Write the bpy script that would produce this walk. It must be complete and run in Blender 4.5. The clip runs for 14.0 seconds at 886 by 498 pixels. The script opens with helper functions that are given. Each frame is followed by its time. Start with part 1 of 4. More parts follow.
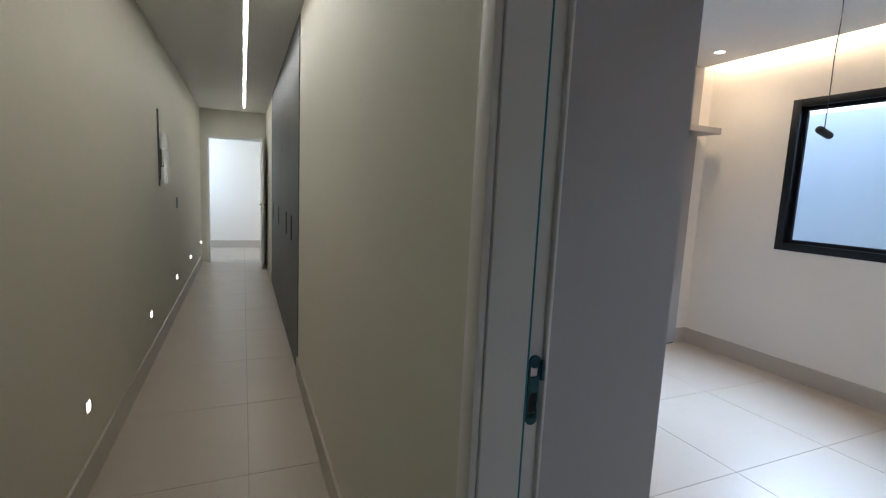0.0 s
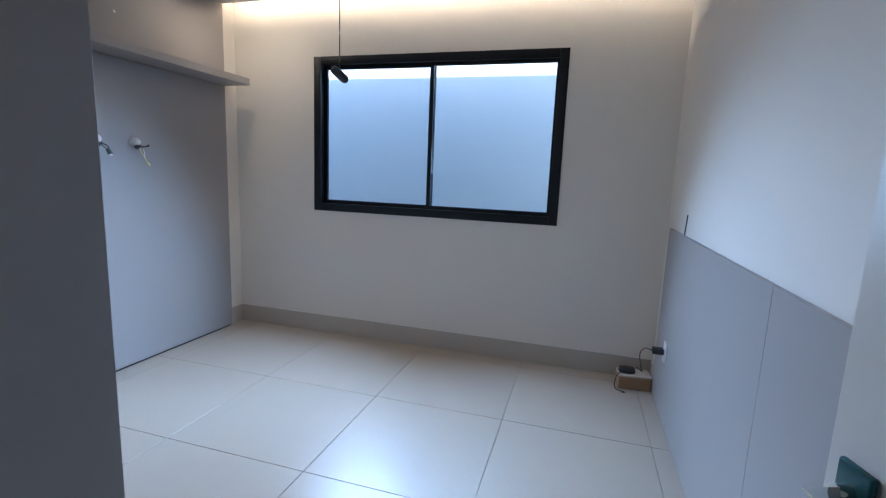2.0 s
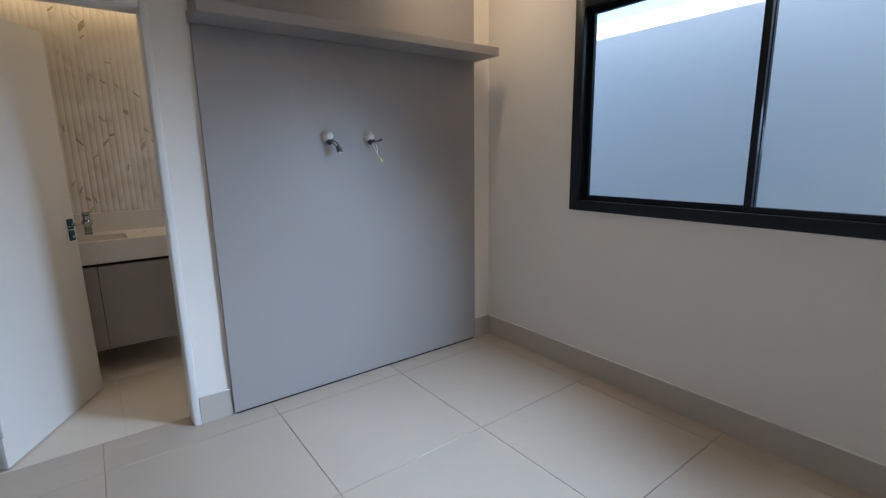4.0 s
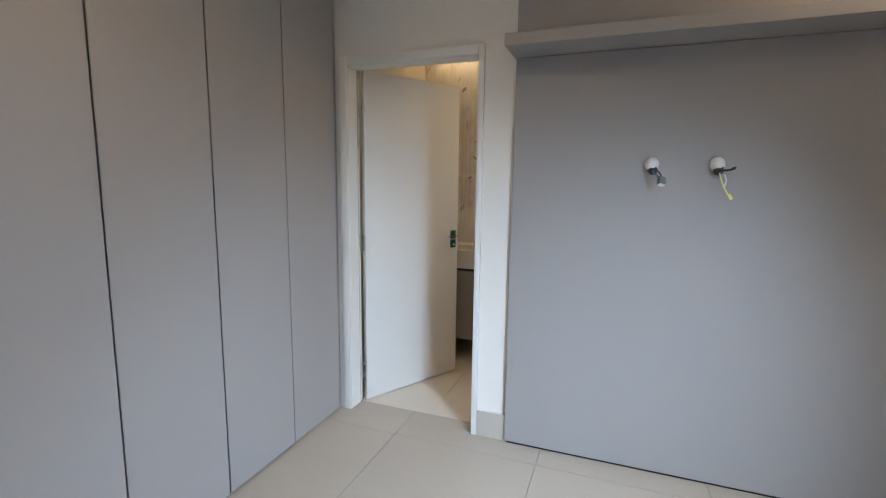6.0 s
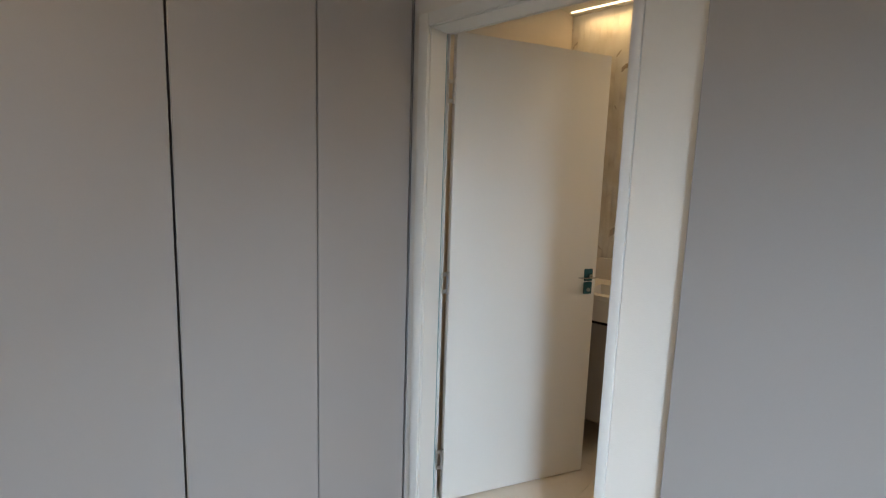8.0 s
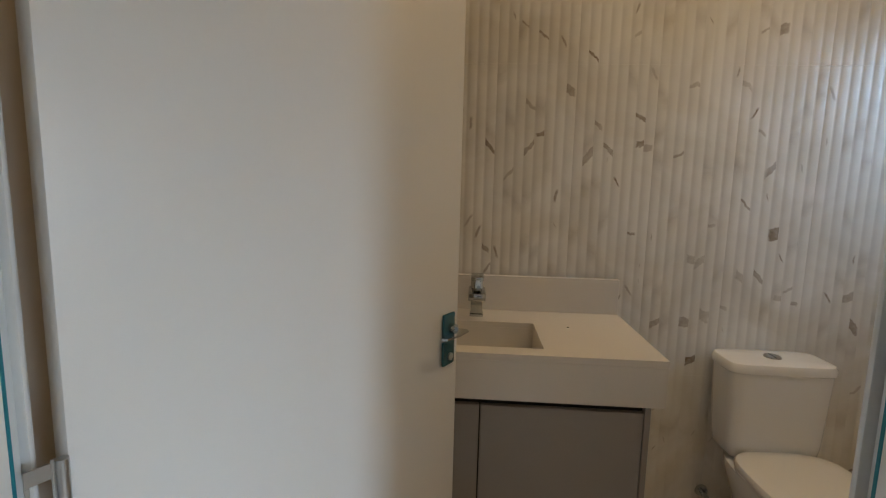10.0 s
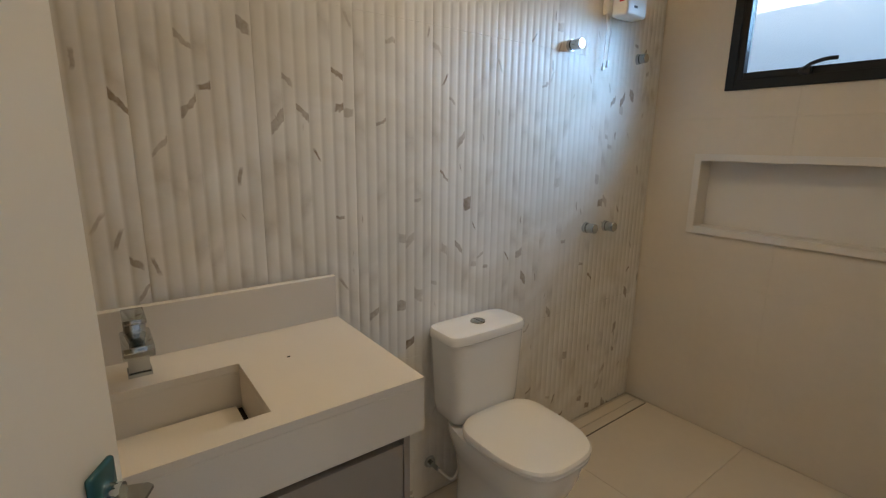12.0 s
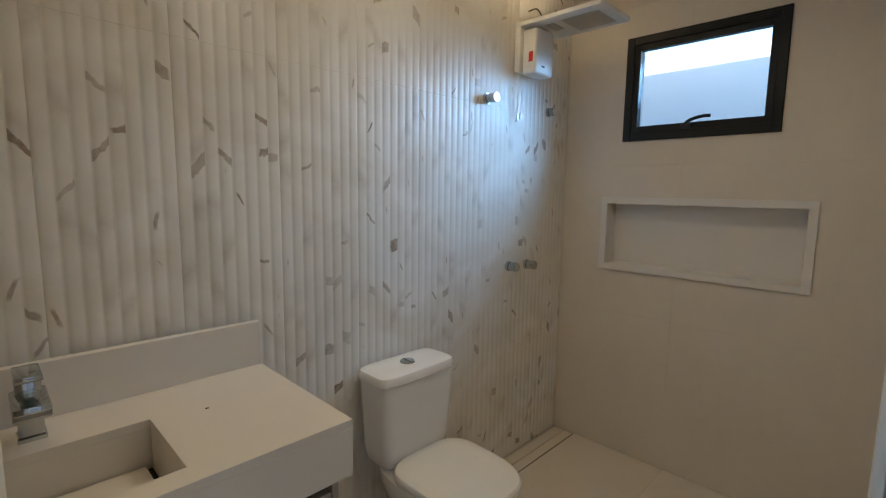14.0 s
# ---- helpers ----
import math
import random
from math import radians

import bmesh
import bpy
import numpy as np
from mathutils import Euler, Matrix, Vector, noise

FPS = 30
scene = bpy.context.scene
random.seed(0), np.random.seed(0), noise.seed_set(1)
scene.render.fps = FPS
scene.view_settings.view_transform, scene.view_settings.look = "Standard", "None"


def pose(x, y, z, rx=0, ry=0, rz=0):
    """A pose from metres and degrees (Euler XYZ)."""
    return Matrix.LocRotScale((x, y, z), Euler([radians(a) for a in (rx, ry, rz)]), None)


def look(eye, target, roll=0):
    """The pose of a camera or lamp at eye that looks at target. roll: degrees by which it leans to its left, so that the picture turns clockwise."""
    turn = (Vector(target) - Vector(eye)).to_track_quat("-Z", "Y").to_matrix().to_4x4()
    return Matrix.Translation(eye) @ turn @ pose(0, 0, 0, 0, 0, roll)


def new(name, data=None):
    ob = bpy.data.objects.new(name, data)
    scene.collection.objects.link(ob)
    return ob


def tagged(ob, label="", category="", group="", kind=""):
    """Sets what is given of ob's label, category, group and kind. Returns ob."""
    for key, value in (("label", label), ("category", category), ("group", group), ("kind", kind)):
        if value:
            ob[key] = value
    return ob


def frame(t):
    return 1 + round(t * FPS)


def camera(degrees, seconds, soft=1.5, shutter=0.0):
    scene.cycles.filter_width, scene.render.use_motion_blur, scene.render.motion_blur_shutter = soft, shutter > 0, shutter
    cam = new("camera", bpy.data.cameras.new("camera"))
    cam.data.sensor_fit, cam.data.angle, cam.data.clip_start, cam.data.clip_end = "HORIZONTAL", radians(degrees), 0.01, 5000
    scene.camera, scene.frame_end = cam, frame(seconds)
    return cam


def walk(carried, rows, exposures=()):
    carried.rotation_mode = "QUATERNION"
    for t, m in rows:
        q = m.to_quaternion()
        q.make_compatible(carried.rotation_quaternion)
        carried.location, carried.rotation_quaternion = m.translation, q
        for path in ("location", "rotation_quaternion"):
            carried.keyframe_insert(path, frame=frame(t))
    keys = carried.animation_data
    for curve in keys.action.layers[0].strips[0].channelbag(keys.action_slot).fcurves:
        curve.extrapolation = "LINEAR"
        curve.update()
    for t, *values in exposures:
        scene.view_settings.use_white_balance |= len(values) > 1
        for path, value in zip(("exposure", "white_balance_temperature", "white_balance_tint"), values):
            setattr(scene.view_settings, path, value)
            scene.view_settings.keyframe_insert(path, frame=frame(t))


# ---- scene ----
cam = camera(87.1, 14.0, 1.25)
PATH = [
    (0, (-0.134, 0.27, 1.426), (0.653, 2.091, 1.175), 2.7),
    (0.5, (0.033, 0.362, 1.43), (1.266, 1.919, 1.193), 2.6),
    (1, (0.192, 0.486, 1.413), (1.812, 1.63, 1.153), 2.5),
    (1.5, (0.35, 0.596, 1.4), (2.161, 1.394, 1.108), 2.4),
    (2, (0.557, 0.625, 1.392), (2.452, 1.181, 1.079), 2.3),
    (2.5, (0.83, 0.665, 1.406), (2.734, 1.186, 1.083), 2.2),
    (3, (1.127, 0.796, 1.384), (2.958, 1.512, 1.016), 1.8),
    (3.5, (1.349, 0.893, 1.392), (2.942, 2.032, 0.986), 0.3),
    (4, (1.608, 0.902, 1.411), (2.781, 2.473, 1.016), -1.0),
    (4.2, (1.699, 0.906, 1.415), (2.679, 2.602, 1.016), -1.2),
    (6.3, (2.712, 1.229, 1.442), (1.789, 2.983, 1.173), 0.9),
    (6.5, (2.747, 1.311, 1.453), (1.69, 2.987, 1.183), 0.8),
    (7, (2.74, 1.54, 1.46), (1.456, 3.049, 1.182), 1.2),
    (7.2, (2.731, 1.665, 1.469), (1.352, 3.082, 1.174), 1.4),
    (9.3, (1.661, 2.846, 1.41), (0.996, 4.716, 1.169), 1.9),
    (9.5, (1.616, 2.971, 1.393), (1.099, 4.886, 1.136), 1.75),
    (10, (1.54, 3.258, 1.38), (1.406, 5.237, 1.121), 1.35),
    (10.5, (1.492, 3.503, 1.386), (1.825, 5.446, 1.047), 0.8),
    (11, (1.485, 3.643, 1.399), (2.188, 5.469, 0.986), 0.2),
    (11.5, (1.499, 3.693, 1.418), (2.466, 5.383, 0.959), 0.5),
    (12, (1.518, 3.721, 1.451), (2.688, 5.284, 1.021), 0.8),
    (12.5, (1.519, 3.733, 1.488), (2.831, 5.206, 1.158), 0.9),
    (13, (1.508, 3.722, 1.504), (2.896, 5.146, 1.295), 0.6),
    (13.5, (1.505, 3.706, 1.486), (2.915, 5.112, 1.298), 0.6),
    (14, (1.501, 3.678, 1.452), (2.912, 5.074, 1.205), 0.8),
]
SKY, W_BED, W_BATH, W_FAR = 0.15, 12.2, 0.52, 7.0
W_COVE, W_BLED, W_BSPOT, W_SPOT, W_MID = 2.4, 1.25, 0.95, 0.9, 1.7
walk(cam, [(t, look(e, g, r)) for t, e, g, r in PATH],
     [(0.0, 2.35, 5900, 11), (0.7, 2.1, 5450, 10), (1.5, 1.88, 5250, 9), (3.0, 1.75, 5450, 11), (4.2, 1.62, 6150, 11), (6.3, 2.05, 6550, 10),
      (7.2, 1.95, 6800, 10), (9.3, 1.77, 7100, 9), (10.0, 1.7, 6900, 9), (10.5, 1.78, 6850, 9), (11.0, 1.98, 6650, 9), (12.0, 2.03, 6350, 7), (13.0, 1.94, 5950, 6), (14.0, 1.94, 5800, 5)])

# ---- world, sun, large lights ----
world = bpy.data.worlds.new("world")
scene.world = world
world.use_nodes = True
wn = world.node_tree
sky = wn.nodes.new("ShaderNodeTexSky")
sky.sky_type = "NISHITA"
sky.sun_disc = False
sky.ozone_density = 1.6
sky.sun_elevation, sky.sun_rotation = radians(27.5), radians(270)
wn.links.new(sky.outputs[0], wn.nodes["Background"].inputs[0])
wn.nodes["Background"].inputs[1].default_value = SKY

sun_data = bpy.data.lights.new("sun", "SUN")
sun_data.energy, sun_data.angle, sun_data.color = 2.5, radians(0.5), (1.0, 0.95, 0.88)
sun = new("sun", sun_data)
sun.matrix_world = look((-20, 2, 11.91), (0, 2, 1.5))


def area_lamp(name, m, width, depth, watts, colour, spread=180):
    data = bpy.data.lights.new(name, "AREA")
    data.shape, data.size, data.size_y = "RECTANGLE", width, depth
    data.energy, data.color, data.spread = watts, colour, radians(spread)
    ob = new(name, data)
    ob.matrix_world = m
    return ob


WARM = (1.0, 0.74, 0.46)
DAY = (0.58, 0.76, 1.0)
# daylight in the openings: the sky over the boundary wall comes in steeply
for turn, share, drop, x, y, width in ((-50, 0.36, 0.62, 3.93, 2.28, 0.50), (0, 0.18, 0.58, 4.00, 1.79, 1.50), (47, 0.46, 0.66, 3.93, 1.30, 0.50)):
    aim = (x - math.cos(radians(turn)), y + math.sin(radians(turn)), 1.70 - drop)
    area_lamp("sky_bedroom", look((x, y, 1.70), aim), width, 0.70, W_BED * share, DAY, 74)
area_lamp("sky_bathroom", look((3.975, 4.46, 2.05), (3.25, 5.10, 1.60)), 0.50, 0.20, W_BATH, (0.34, 0.62, 1.0), 62)
# fill lamp added at an unseen window to brighten the far room
area_lamp("far_room_fill", look((-1.93, 10.2, 1.9), (0, 10.9, 1.7)), 1.4, 0.7, W_FAR, (0.64, 0.84, 1.0))
# led strip of the cove over the bedroom window
area_lamp("cove_led", look((3.90, 1.79, 2.745), (4.03, 1.79, 2.68)), 3.45, 0.02, W_COVE, WARM, 170)
# led strip over the fluted bathroom wall and downlights
area_lamp("bath_led", look((2.35, 5.05, 2.575), (2.35, 5.10, 1.9)), 2.6, 0.02, W_BLED, (1.0, 0.68, 0.33), 170)
# unseen bathroom downlight, added to lift vanity, floor and window wall
area_lamp("bath_fill_downlight", look((2.55, 4.30, 2.585), (2.55, 4.30, 0)), 0.09, 0.09, W_BSPOT, (1.0, 0.80, 0.55), 150)
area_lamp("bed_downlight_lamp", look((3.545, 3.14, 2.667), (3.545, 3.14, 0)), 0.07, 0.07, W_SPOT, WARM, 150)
# unseen mid-room downlight, assumed from the shelf's shadow; also brightens the walls
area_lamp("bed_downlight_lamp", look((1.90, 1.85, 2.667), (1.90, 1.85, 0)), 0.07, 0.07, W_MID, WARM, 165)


# ---- materials ----
def material(name, base, rough=0.5, metal=0.0, grain=0.0, grain_scale=60.0, patch=0.0, patch_scale=2.0, bump=0.0,
             bump_scale=200.0, gloss_var=0.0, vary=0.0, coat=0.0, stretch=(1, 1, 1), spec=0.5):
    m = bpy.data.materials.new(name)
    m.use_nodes = True
    nt = m.node_tree
    b = nt.nodes["Principled BSDF"]
    b.inputs["Roughness"].default_value = rough
    b.inputs["Metallic"].default_value = metal
    b.inputs["Coat Weight"].default_value = coat
    b.inputs["Specular IOR Level"].default_value = spec
    geo = nt.nodes.new("ShaderNodeNewGeometry")
    mp = nt.nodes.new("ShaderNodeMapping")
    mp.inputs["Scale"].default_value = stretch
    nt.links.new(geo.outputs["Position"], mp.inputs["Vector"])

    def noise_tex(scale, detail=4.0):
        n = nt.nodes.new("ShaderNodeTexNoise")
        n.inputs["Scale"].default_value, n.inputs["Detail"].default_value = scale, detail
        nt.links.new(mp.outputs[0], n.inputs["Vector"])
        return n.outputs[0]

    def math_node(op, a, c):
        n = nt.nodes.new("ShaderNodeMath")
        n.operation = op
        for i, v in enumerate((a, c)):
            if isinstance(v, (int, float)):
                n.inputs[i].default_value = v
            else:
                nt.links.new(v, n.inputs[i])
        return n.outputs[0]

    total = None
    for amount, scale in ((grain, grain_scale), (patch, patch_scale)):
        if amount:
            s = math_node("MULTIPLY", math_node("SUBTRACT", noise_tex(scale), 0.5), amount)
            total = s if total is None else math_node("ADD", total, s)
    if vary:
        info = nt.nodes.new("ShaderNodeObjectInfo")
        s = math_node("MULTIPLY", math_node("SUBTRACT", info.outputs["Random"], 0.5), vary)
        total = s if total is None else math_node("ADD", total, s)
    if total is not None:
        hsv = nt.nodes.new("ShaderNodeHueSaturation")
        hsv.inputs["Color"].default_value = (*base, 1)
        nt.links.new(math_node("ADD", total, 1.0), hsv.inputs["Value"])
        nt.links.new(hsv.outputs[0], b.inputs["Base Color"])
    else:
        b.inputs["Base Color"].default_value = (*base, 1)
    if gloss_var:
        nt.links.new(math_node("ADD", math_node("MULTIPLY", math_node("SUBTRACT", noise_tex(patch_scale * 3), 0.5), gloss_var), rough),
                     b.inputs["Roughness"])
    if bump:
        bn = nt.nodes.new("ShaderNodeBump")
        bn.inputs["Strength"].default_value = bump
        bn.inputs["Distance"].default_value = 0.002
        nt.links.new(noise_tex(bump_scale, 3.0), bn.inputs["Height"])
        nt.links.new(bn.outputs[0], b.inputs["Normal"])
    return m


def glow(name, colour, strength):
    m = bpy.data.materials.new(name)
    m.use_nodes = True
    b = m.node_tree.nodes["Principled BSDF"]
    b.inputs["Base Color"].default_value = (0.8, 0.8, 0.8, 1)
    b.inputs["Emission Color"].default_value = (*colour, 1)
    b.inputs["Emission Strength"].default_value = strength
    return m


PAINT = material("wall_paint", (0.77, 0.73, 0.675), 0.7, grain=0.03, grain_scale=90, patch=0.05, patch_scale=1.3, bump=0.25, bump_scale=260)
# left corridor wall gets a darker, yellower tone than HALL_PAINT
HALL_LEFT = material("hall_paint_left", (0.56, 0.53, 0.43), 0.6, grain=0.04, grain_scale=70, patch=0.07, patch_scale=1.1, bump=0.3, bump_scale=180)
HALL_PAINT = material("hall_paint", (0.72, 0.69, 0.60), 0.65, grain=0.03, grain_scale=90, patch=0.05, patch_scale=1.1, bump=0.25, bump_scale=260)
CEILING = material("ceiling_paint", (0.78, 0.77, 0.75), 0.8, grain=0.02, grain_scale=80, patch=0.03, patch_scale=1.5, bump=0.15, bump_scale=220)
PORCELAIN = material("floor_porcelain", (0.44, 0.38, 0.31), 0.34, grain=0.05, grain_scale=35, patch=0.10, patch_scale=2.2, bump=0.05, bump_scale=90,
                     gloss_var=0.16, vary=0.05)
GROUT = material("grout", (0.33, 0.295, 0.25), 0.9, grain=0.1, grain_scale=200)
SKIRT = material("skirting_porcelain", (0.47, 0.425, 0.37), 0.4, grain=0.06, grain_scale=40, patch=0.08, patch_scale=2.5, gloss_var=0.1)
LAMINATE = material("grey_laminate", (0.335, 0.315, 0.305), 0.42, grain=0.035, grain_scale=240, patch=0.04, patch_scale=1.2, bump=0.08, bump_scale=700,
                    gloss_var=0.08, vary=0.02)
LAMINATE_EDGE = material("laminate_edge", (0.30, 0.285, 0.275), 0.45, grain=0.04, grain_scale=200)
VANITY_FRONT = material("vanity_laminate", (0.28, 0.255, 0.235), 0.4, grain=0.05, grain_scale=220, patch=0.04, patch_scale=2)
DARK_LAMINATE = material("dark_laminate", (0.11, 0.112, 0.115), 0.5, spec=0.25, grain=0.06, grain_scale=150, patch=0.06, patch_scale=1.5, vary=0.05)
DOOR_PAINT = material("door_lacquer", (0.74, 0.72, 0.68), 0.38, grain=0.015, grain_scale=120, patch=0.03, patch_scale=1.0, bump=0.05, bump_scale=300)
TRIM_PAINT = material("trim_lacquer", (0.74, 0.73, 0.70), 0.4, grain=0.02, grain_scale=120, patch=0.03, patch_scale=1.5)
BLACK = material("black_aluminium", (0.007, 0.010, 0.014), 0.38, 0.0, grain=0.15, grain_scale=400, patch=0.1, patch_scale=3, spec=0.3)
RUBBER = material("black_plastic", (0.02, 0.02, 0.022), 0.5, grain=0.1, grain_scale=200)
CHROME = material("chrome", (0.50, 0.53, 0.54), 0.09, 1.0, grain=0.04, grain_scale=60, patch=0.05, patch_scale=8)
STEEL = material("brushed_steel", (0.55, 0.55, 0.54), 0.28, 1.0, grain=0.1, grain_scale=300, stretch=(1, 1, 0.1))
KEY_METAL = material("key_metal", (0.28, 0.25, 0.22), 0.3, 1.0, grain=0.1, grain_scale=200)
SEAL = material("rubber_seal", (0.010, 0.20, 0.25), 0.45, grain=0.1, grain_scale=200)
FILM = material("teal_film", (0.028, 0.115, 0.135), 0.18, 0.3, grain=0.1, grain_scale=80, patch=0.2, patch_scale=30)
# near-black that paints the shade inside joints, slots and holes
DARK_GAP = material("shadow_gap", (0.015, 0.014, 0.013), 0.9, grain=0.1, grain_scale=100)
STONE = material("white_quartz", (0.70, 0.665, 0.62), 0.34, grain=0.06, grain_scale=500, patch=0.04, patch_scale=5, gloss_var=0.08)
CERAMIC = material("glazed_ceramic", (0.82, 0.81, 0.79), 0.10, patch=0.015, patch_scale=4, grain=0.005, grain_scale=30, coat=0.3)
SEAT_PLASTIC = material("seat_plastic", (0.80, 0.785, 0.76), 0.2, patch=0.02, patch_scale=5, grain=0.01, grain_scale=80)
WHITE_PLASTIC = material("white_plastic", (0.78, 0.77, 0.75), 0.35, patch=0.03, patch_scale=9, grain=0.02, grain_scale=150)
CONNECTOR = material("connector_plastic", (0.10, 0.125, 0.12), 0.35, grain=0.08, grain_scale=200)
RED = material("red_sticker", (0.55, 0.03, 0.03), 0.4, patch=0.05, patch_scale=40)
YELLOW = material("yellow_lead", (0.75, 0.72, 0.25), 0.4, grain=0.05, grain_scale=150)
CARD = material("cardboard", (0.36, 0.23, 0.13), 0.85, grain=0.15, grain_scale=120, patch=0.12, patch_scale=14, bump=0.3, bump_scale=300)
CARD_TOP = material("pale_cardboard", (0.52, 0.46, 0.40), 0.8, grain=0.1, grain_scale=120, patch=0.12, patch_scale=14)
OUTER = material("outside_render", (0.83, 0.83, 0.82), 0.9, grain=0.02, grain_scale=30, patch=0.08, patch_scale=0.7, bump=0.06, bump_scale=40)
GROUND = material("outside_concrete", (0.52, 0.51, 0.49), 0.9, grain=0.15, grain_scale=40, patch=0.15, patch_scale=0.8)
ROOF = material("roof_slab", (0.45, 0.44, 0.42), 0.9, grain=0.1, grain_scale=30, patch=0.1, patch_scale=1)
BATH_GROUT = material("bath_grout", (0.54, 0.49, 0.42), 0.9, grain=0.1, grain_scale=200)
BATH_TILE = material("bath_porcelain", (0.66, 0.595, 0.505), 0.42, grain=0.06, grain_scale=30, patch=0.14, patch_scale=2.4, gloss_var=0.12)
LED_COOL = glow("led_line", (1.0, 0.95, 0.83), 9.0)
LED_STEP = glow("step_light_lens", (1.0, 0.90, 0.75), 3.0)
LED_SPOT = glow("downlight_lens", (1.0, 0.92, 0.78), 3.5)
LED_TAPE = glow("led_tape", (1.0, 0.75, 0.48), 1.4)


def fluted_tile_material():
    """Cream tile with brown leaf-like inclusions and faint veins."""
    m = bpy.data.materials.new("fluted_marble_tile")
    m.use_nodes = True
    nt = m.node_tree
    b = nt.nodes["Principled BSDF"]
    b.inputs["Roughness"].default_value = 0.36
    geo = nt.nodes.new("ShaderNodeNewGeometry")

    def link(a, c):
        nt.links.new(a, c)

    def node(kind, **values):
        n = nt.nodes.new(kind)
        for key, value in values.items():
            n.inputs[key].default_value = value
        return n

    def calc(op, a, c):
        n = nt.nodes.new("ShaderNodeMath")
        n.operation = op
        for i, v in enumerate((a, c)):
            if isinstance(v, (int, float)):
                n.inputs[i].default_value = v
            else:
                link(v, n.inputs[i])
        return n.outputs[0]

    def noise(seed_a, seed_b, seed_c):
        n = nt.nodes.new("ShaderNodeTexWhiteNoise")
        v = nt.nodes.new("ShaderNodeCombineXYZ")
        for k, value in enumerate((seed_a, seed_b, seed_c)):
            if isinstance(value, (int, float)):
                v.inputs[k].default_value = value
            else:
                link(value, v.inputs[k])
        link(v.outputs[0], n.inputs["Vector"])
        sep = nt.nodes.new("ShaderNodeSeparateColor")
        link(n.outputs["Color"], sep.inputs[0])
        return sep.outputs

    def limit(a):
        n = nt.nodes.new("ShaderNodeClamp")
        link(a, n.inputs[0])
        return n.outputs[0]

    def band(value, low, high):
        return calc("MULTIPLY", calc("GREATER_THAN", value, low), calc("LESS_THAN", value, high))

    raw = nt.nodes.new("ShaderNodeSeparateXYZ")
    link(geo.outputs["Position"], raw.inputs[0])
    warp = node("ShaderNodeTexNoise", Scale=32.0, Detail=3.0)
    link(geo.outputs["Position"], warp.inputs["Vector"])
    wob = calc("MULTIPLY", calc("SUBTRACT", warp.outputs[0], 0.5), 1.0)
    along = calc("DIVIDE", calc("SUBTRACT", raw.outputs["X"], 2.211), 0.03775)
    reed = calc("FLOOR", along, 0.0)
    u = calc("SUBTRACT", calc("SUBTRACT", along, reed), 0.5)
    # each reed carries its own inclusions, cut off at its edges, in three layers of other sizes
    masks = []
    for layer, height in enumerate((0.23, 0.17, 0.29)):
        start = noise(reed, 3.1 + layer, 0.0)
        up = calc("ADD", calc("DIVIDE", raw.outputs["Z"], height), calc("MULTIPLY", start[0], 9.0))
        cell = calc("FLOOR", up, 0.0)
        r1, r2 = noise(reed, cell, 1.0 + layer), noise(reed, cell, 11.5 + layer)
        v = calc("MULTIPLY", calc("SUBTRACT", calc("SUBTRACT", up, cell), calc("ADD", calc("MULTIPLY", r1[0], 0.4), 0.3)), height / 0.03775)
        # broken chips as wide as the reed, with slanting ends
        slant = calc("ADD", calc("ADD", v, calc("MULTIPLY", u, calc("SUBTRACT", calc("MULTIPLY", r2[0], 2.4), 1.2))), calc("MULTIPLY", wob, 0.9))
        chip = limit(calc("MULTIPLY", calc("SUBTRACT", calc("ADD", calc("MULTIPLY", calc("MULTIPLY", r2[1], r2[1]), 0.55), 0.20), calc("ABSOLUTE", slant, 0.0)), 9.0))
        side = limit(calc("MULTIPLY", calc("ADD", calc("MULTIPLY", u, calc("SUBTRACT", calc("MULTIPLY", r2[2], 5.0), 2.5)), calc("ADD", wob, 0.62)), 3.2))
        chip = calc("MULTIPLY", calc("MULTIPLY", chip, side), band(r1[1], 0.0, 0.056))
        # slender curved strokes
        bend = calc("ADD", calc("MULTIPLY", v, calc("SUBTRACT", calc("MULTIPLY", r2[0], 1.3), 0.65)), calc("MULTIPLY", calc("MULTIPLY", v, v), calc("SUBTRACT", calc("MULTIPLY", r2[2], 0.5), 0.25)))
        off = calc("ADD", calc("SUBTRACT", u, bend), calc("MULTIPLY", wob, 0.35))
        stroke = calc("MULTIPLY", limit(calc("MULTIPLY", calc("SUBTRACT", calc("ADD", calc("MULTIPLY", r2[1], 0.13), 0.06), calc("ABSOLUTE", off, 0.0)), 11.0)),
                      limit(calc("MULTIPLY", calc("SUBTRACT", calc("ADD", calc("MULTIPLY", r2[1], 0.5), 0.28), calc("ABSOLUTE", v, 0.0)), 3.0)))
        stroke = calc("MULTIPLY", stroke, band(r1[1], 0.10, 0.145))
        # pale clouded patches behind
        cloud = calc("MULTIPLY", limit(calc("SUBTRACT", 1.0, calc("ABSOLUTE", calc("MULTIPLY", slant, 0.8), 0.0))), band(r1[1], 0.28, 0.36))
        tone = calc("ADD", calc("MULTIPLY", r1[2], 0.55), 0.30)
        masks.append(calc("MAXIMUM", calc("MULTIPLY", calc("MAXIMUM", chip, stroke), tone), calc("MULTIPLY", cloud, 0.22)))
    mask = calc("MAXIMUM", calc("MAXIMUM", masks[0], masks[1]), masks[2])
    speck = node("ShaderNodeTexNoise", Scale=70.0, Detail=3.0)
    link(geo.outputs["Position"], speck.inputs["Vector"])
    mask = calc("MULTIPLY", mask, calc("ADD", calc("MULTIPLY", speck.outputs[0], 0.8), 0.5))
    veins = node("ShaderNodeTexNoise", Scale=3.0, Detail=6.0, Distortion=1.2)
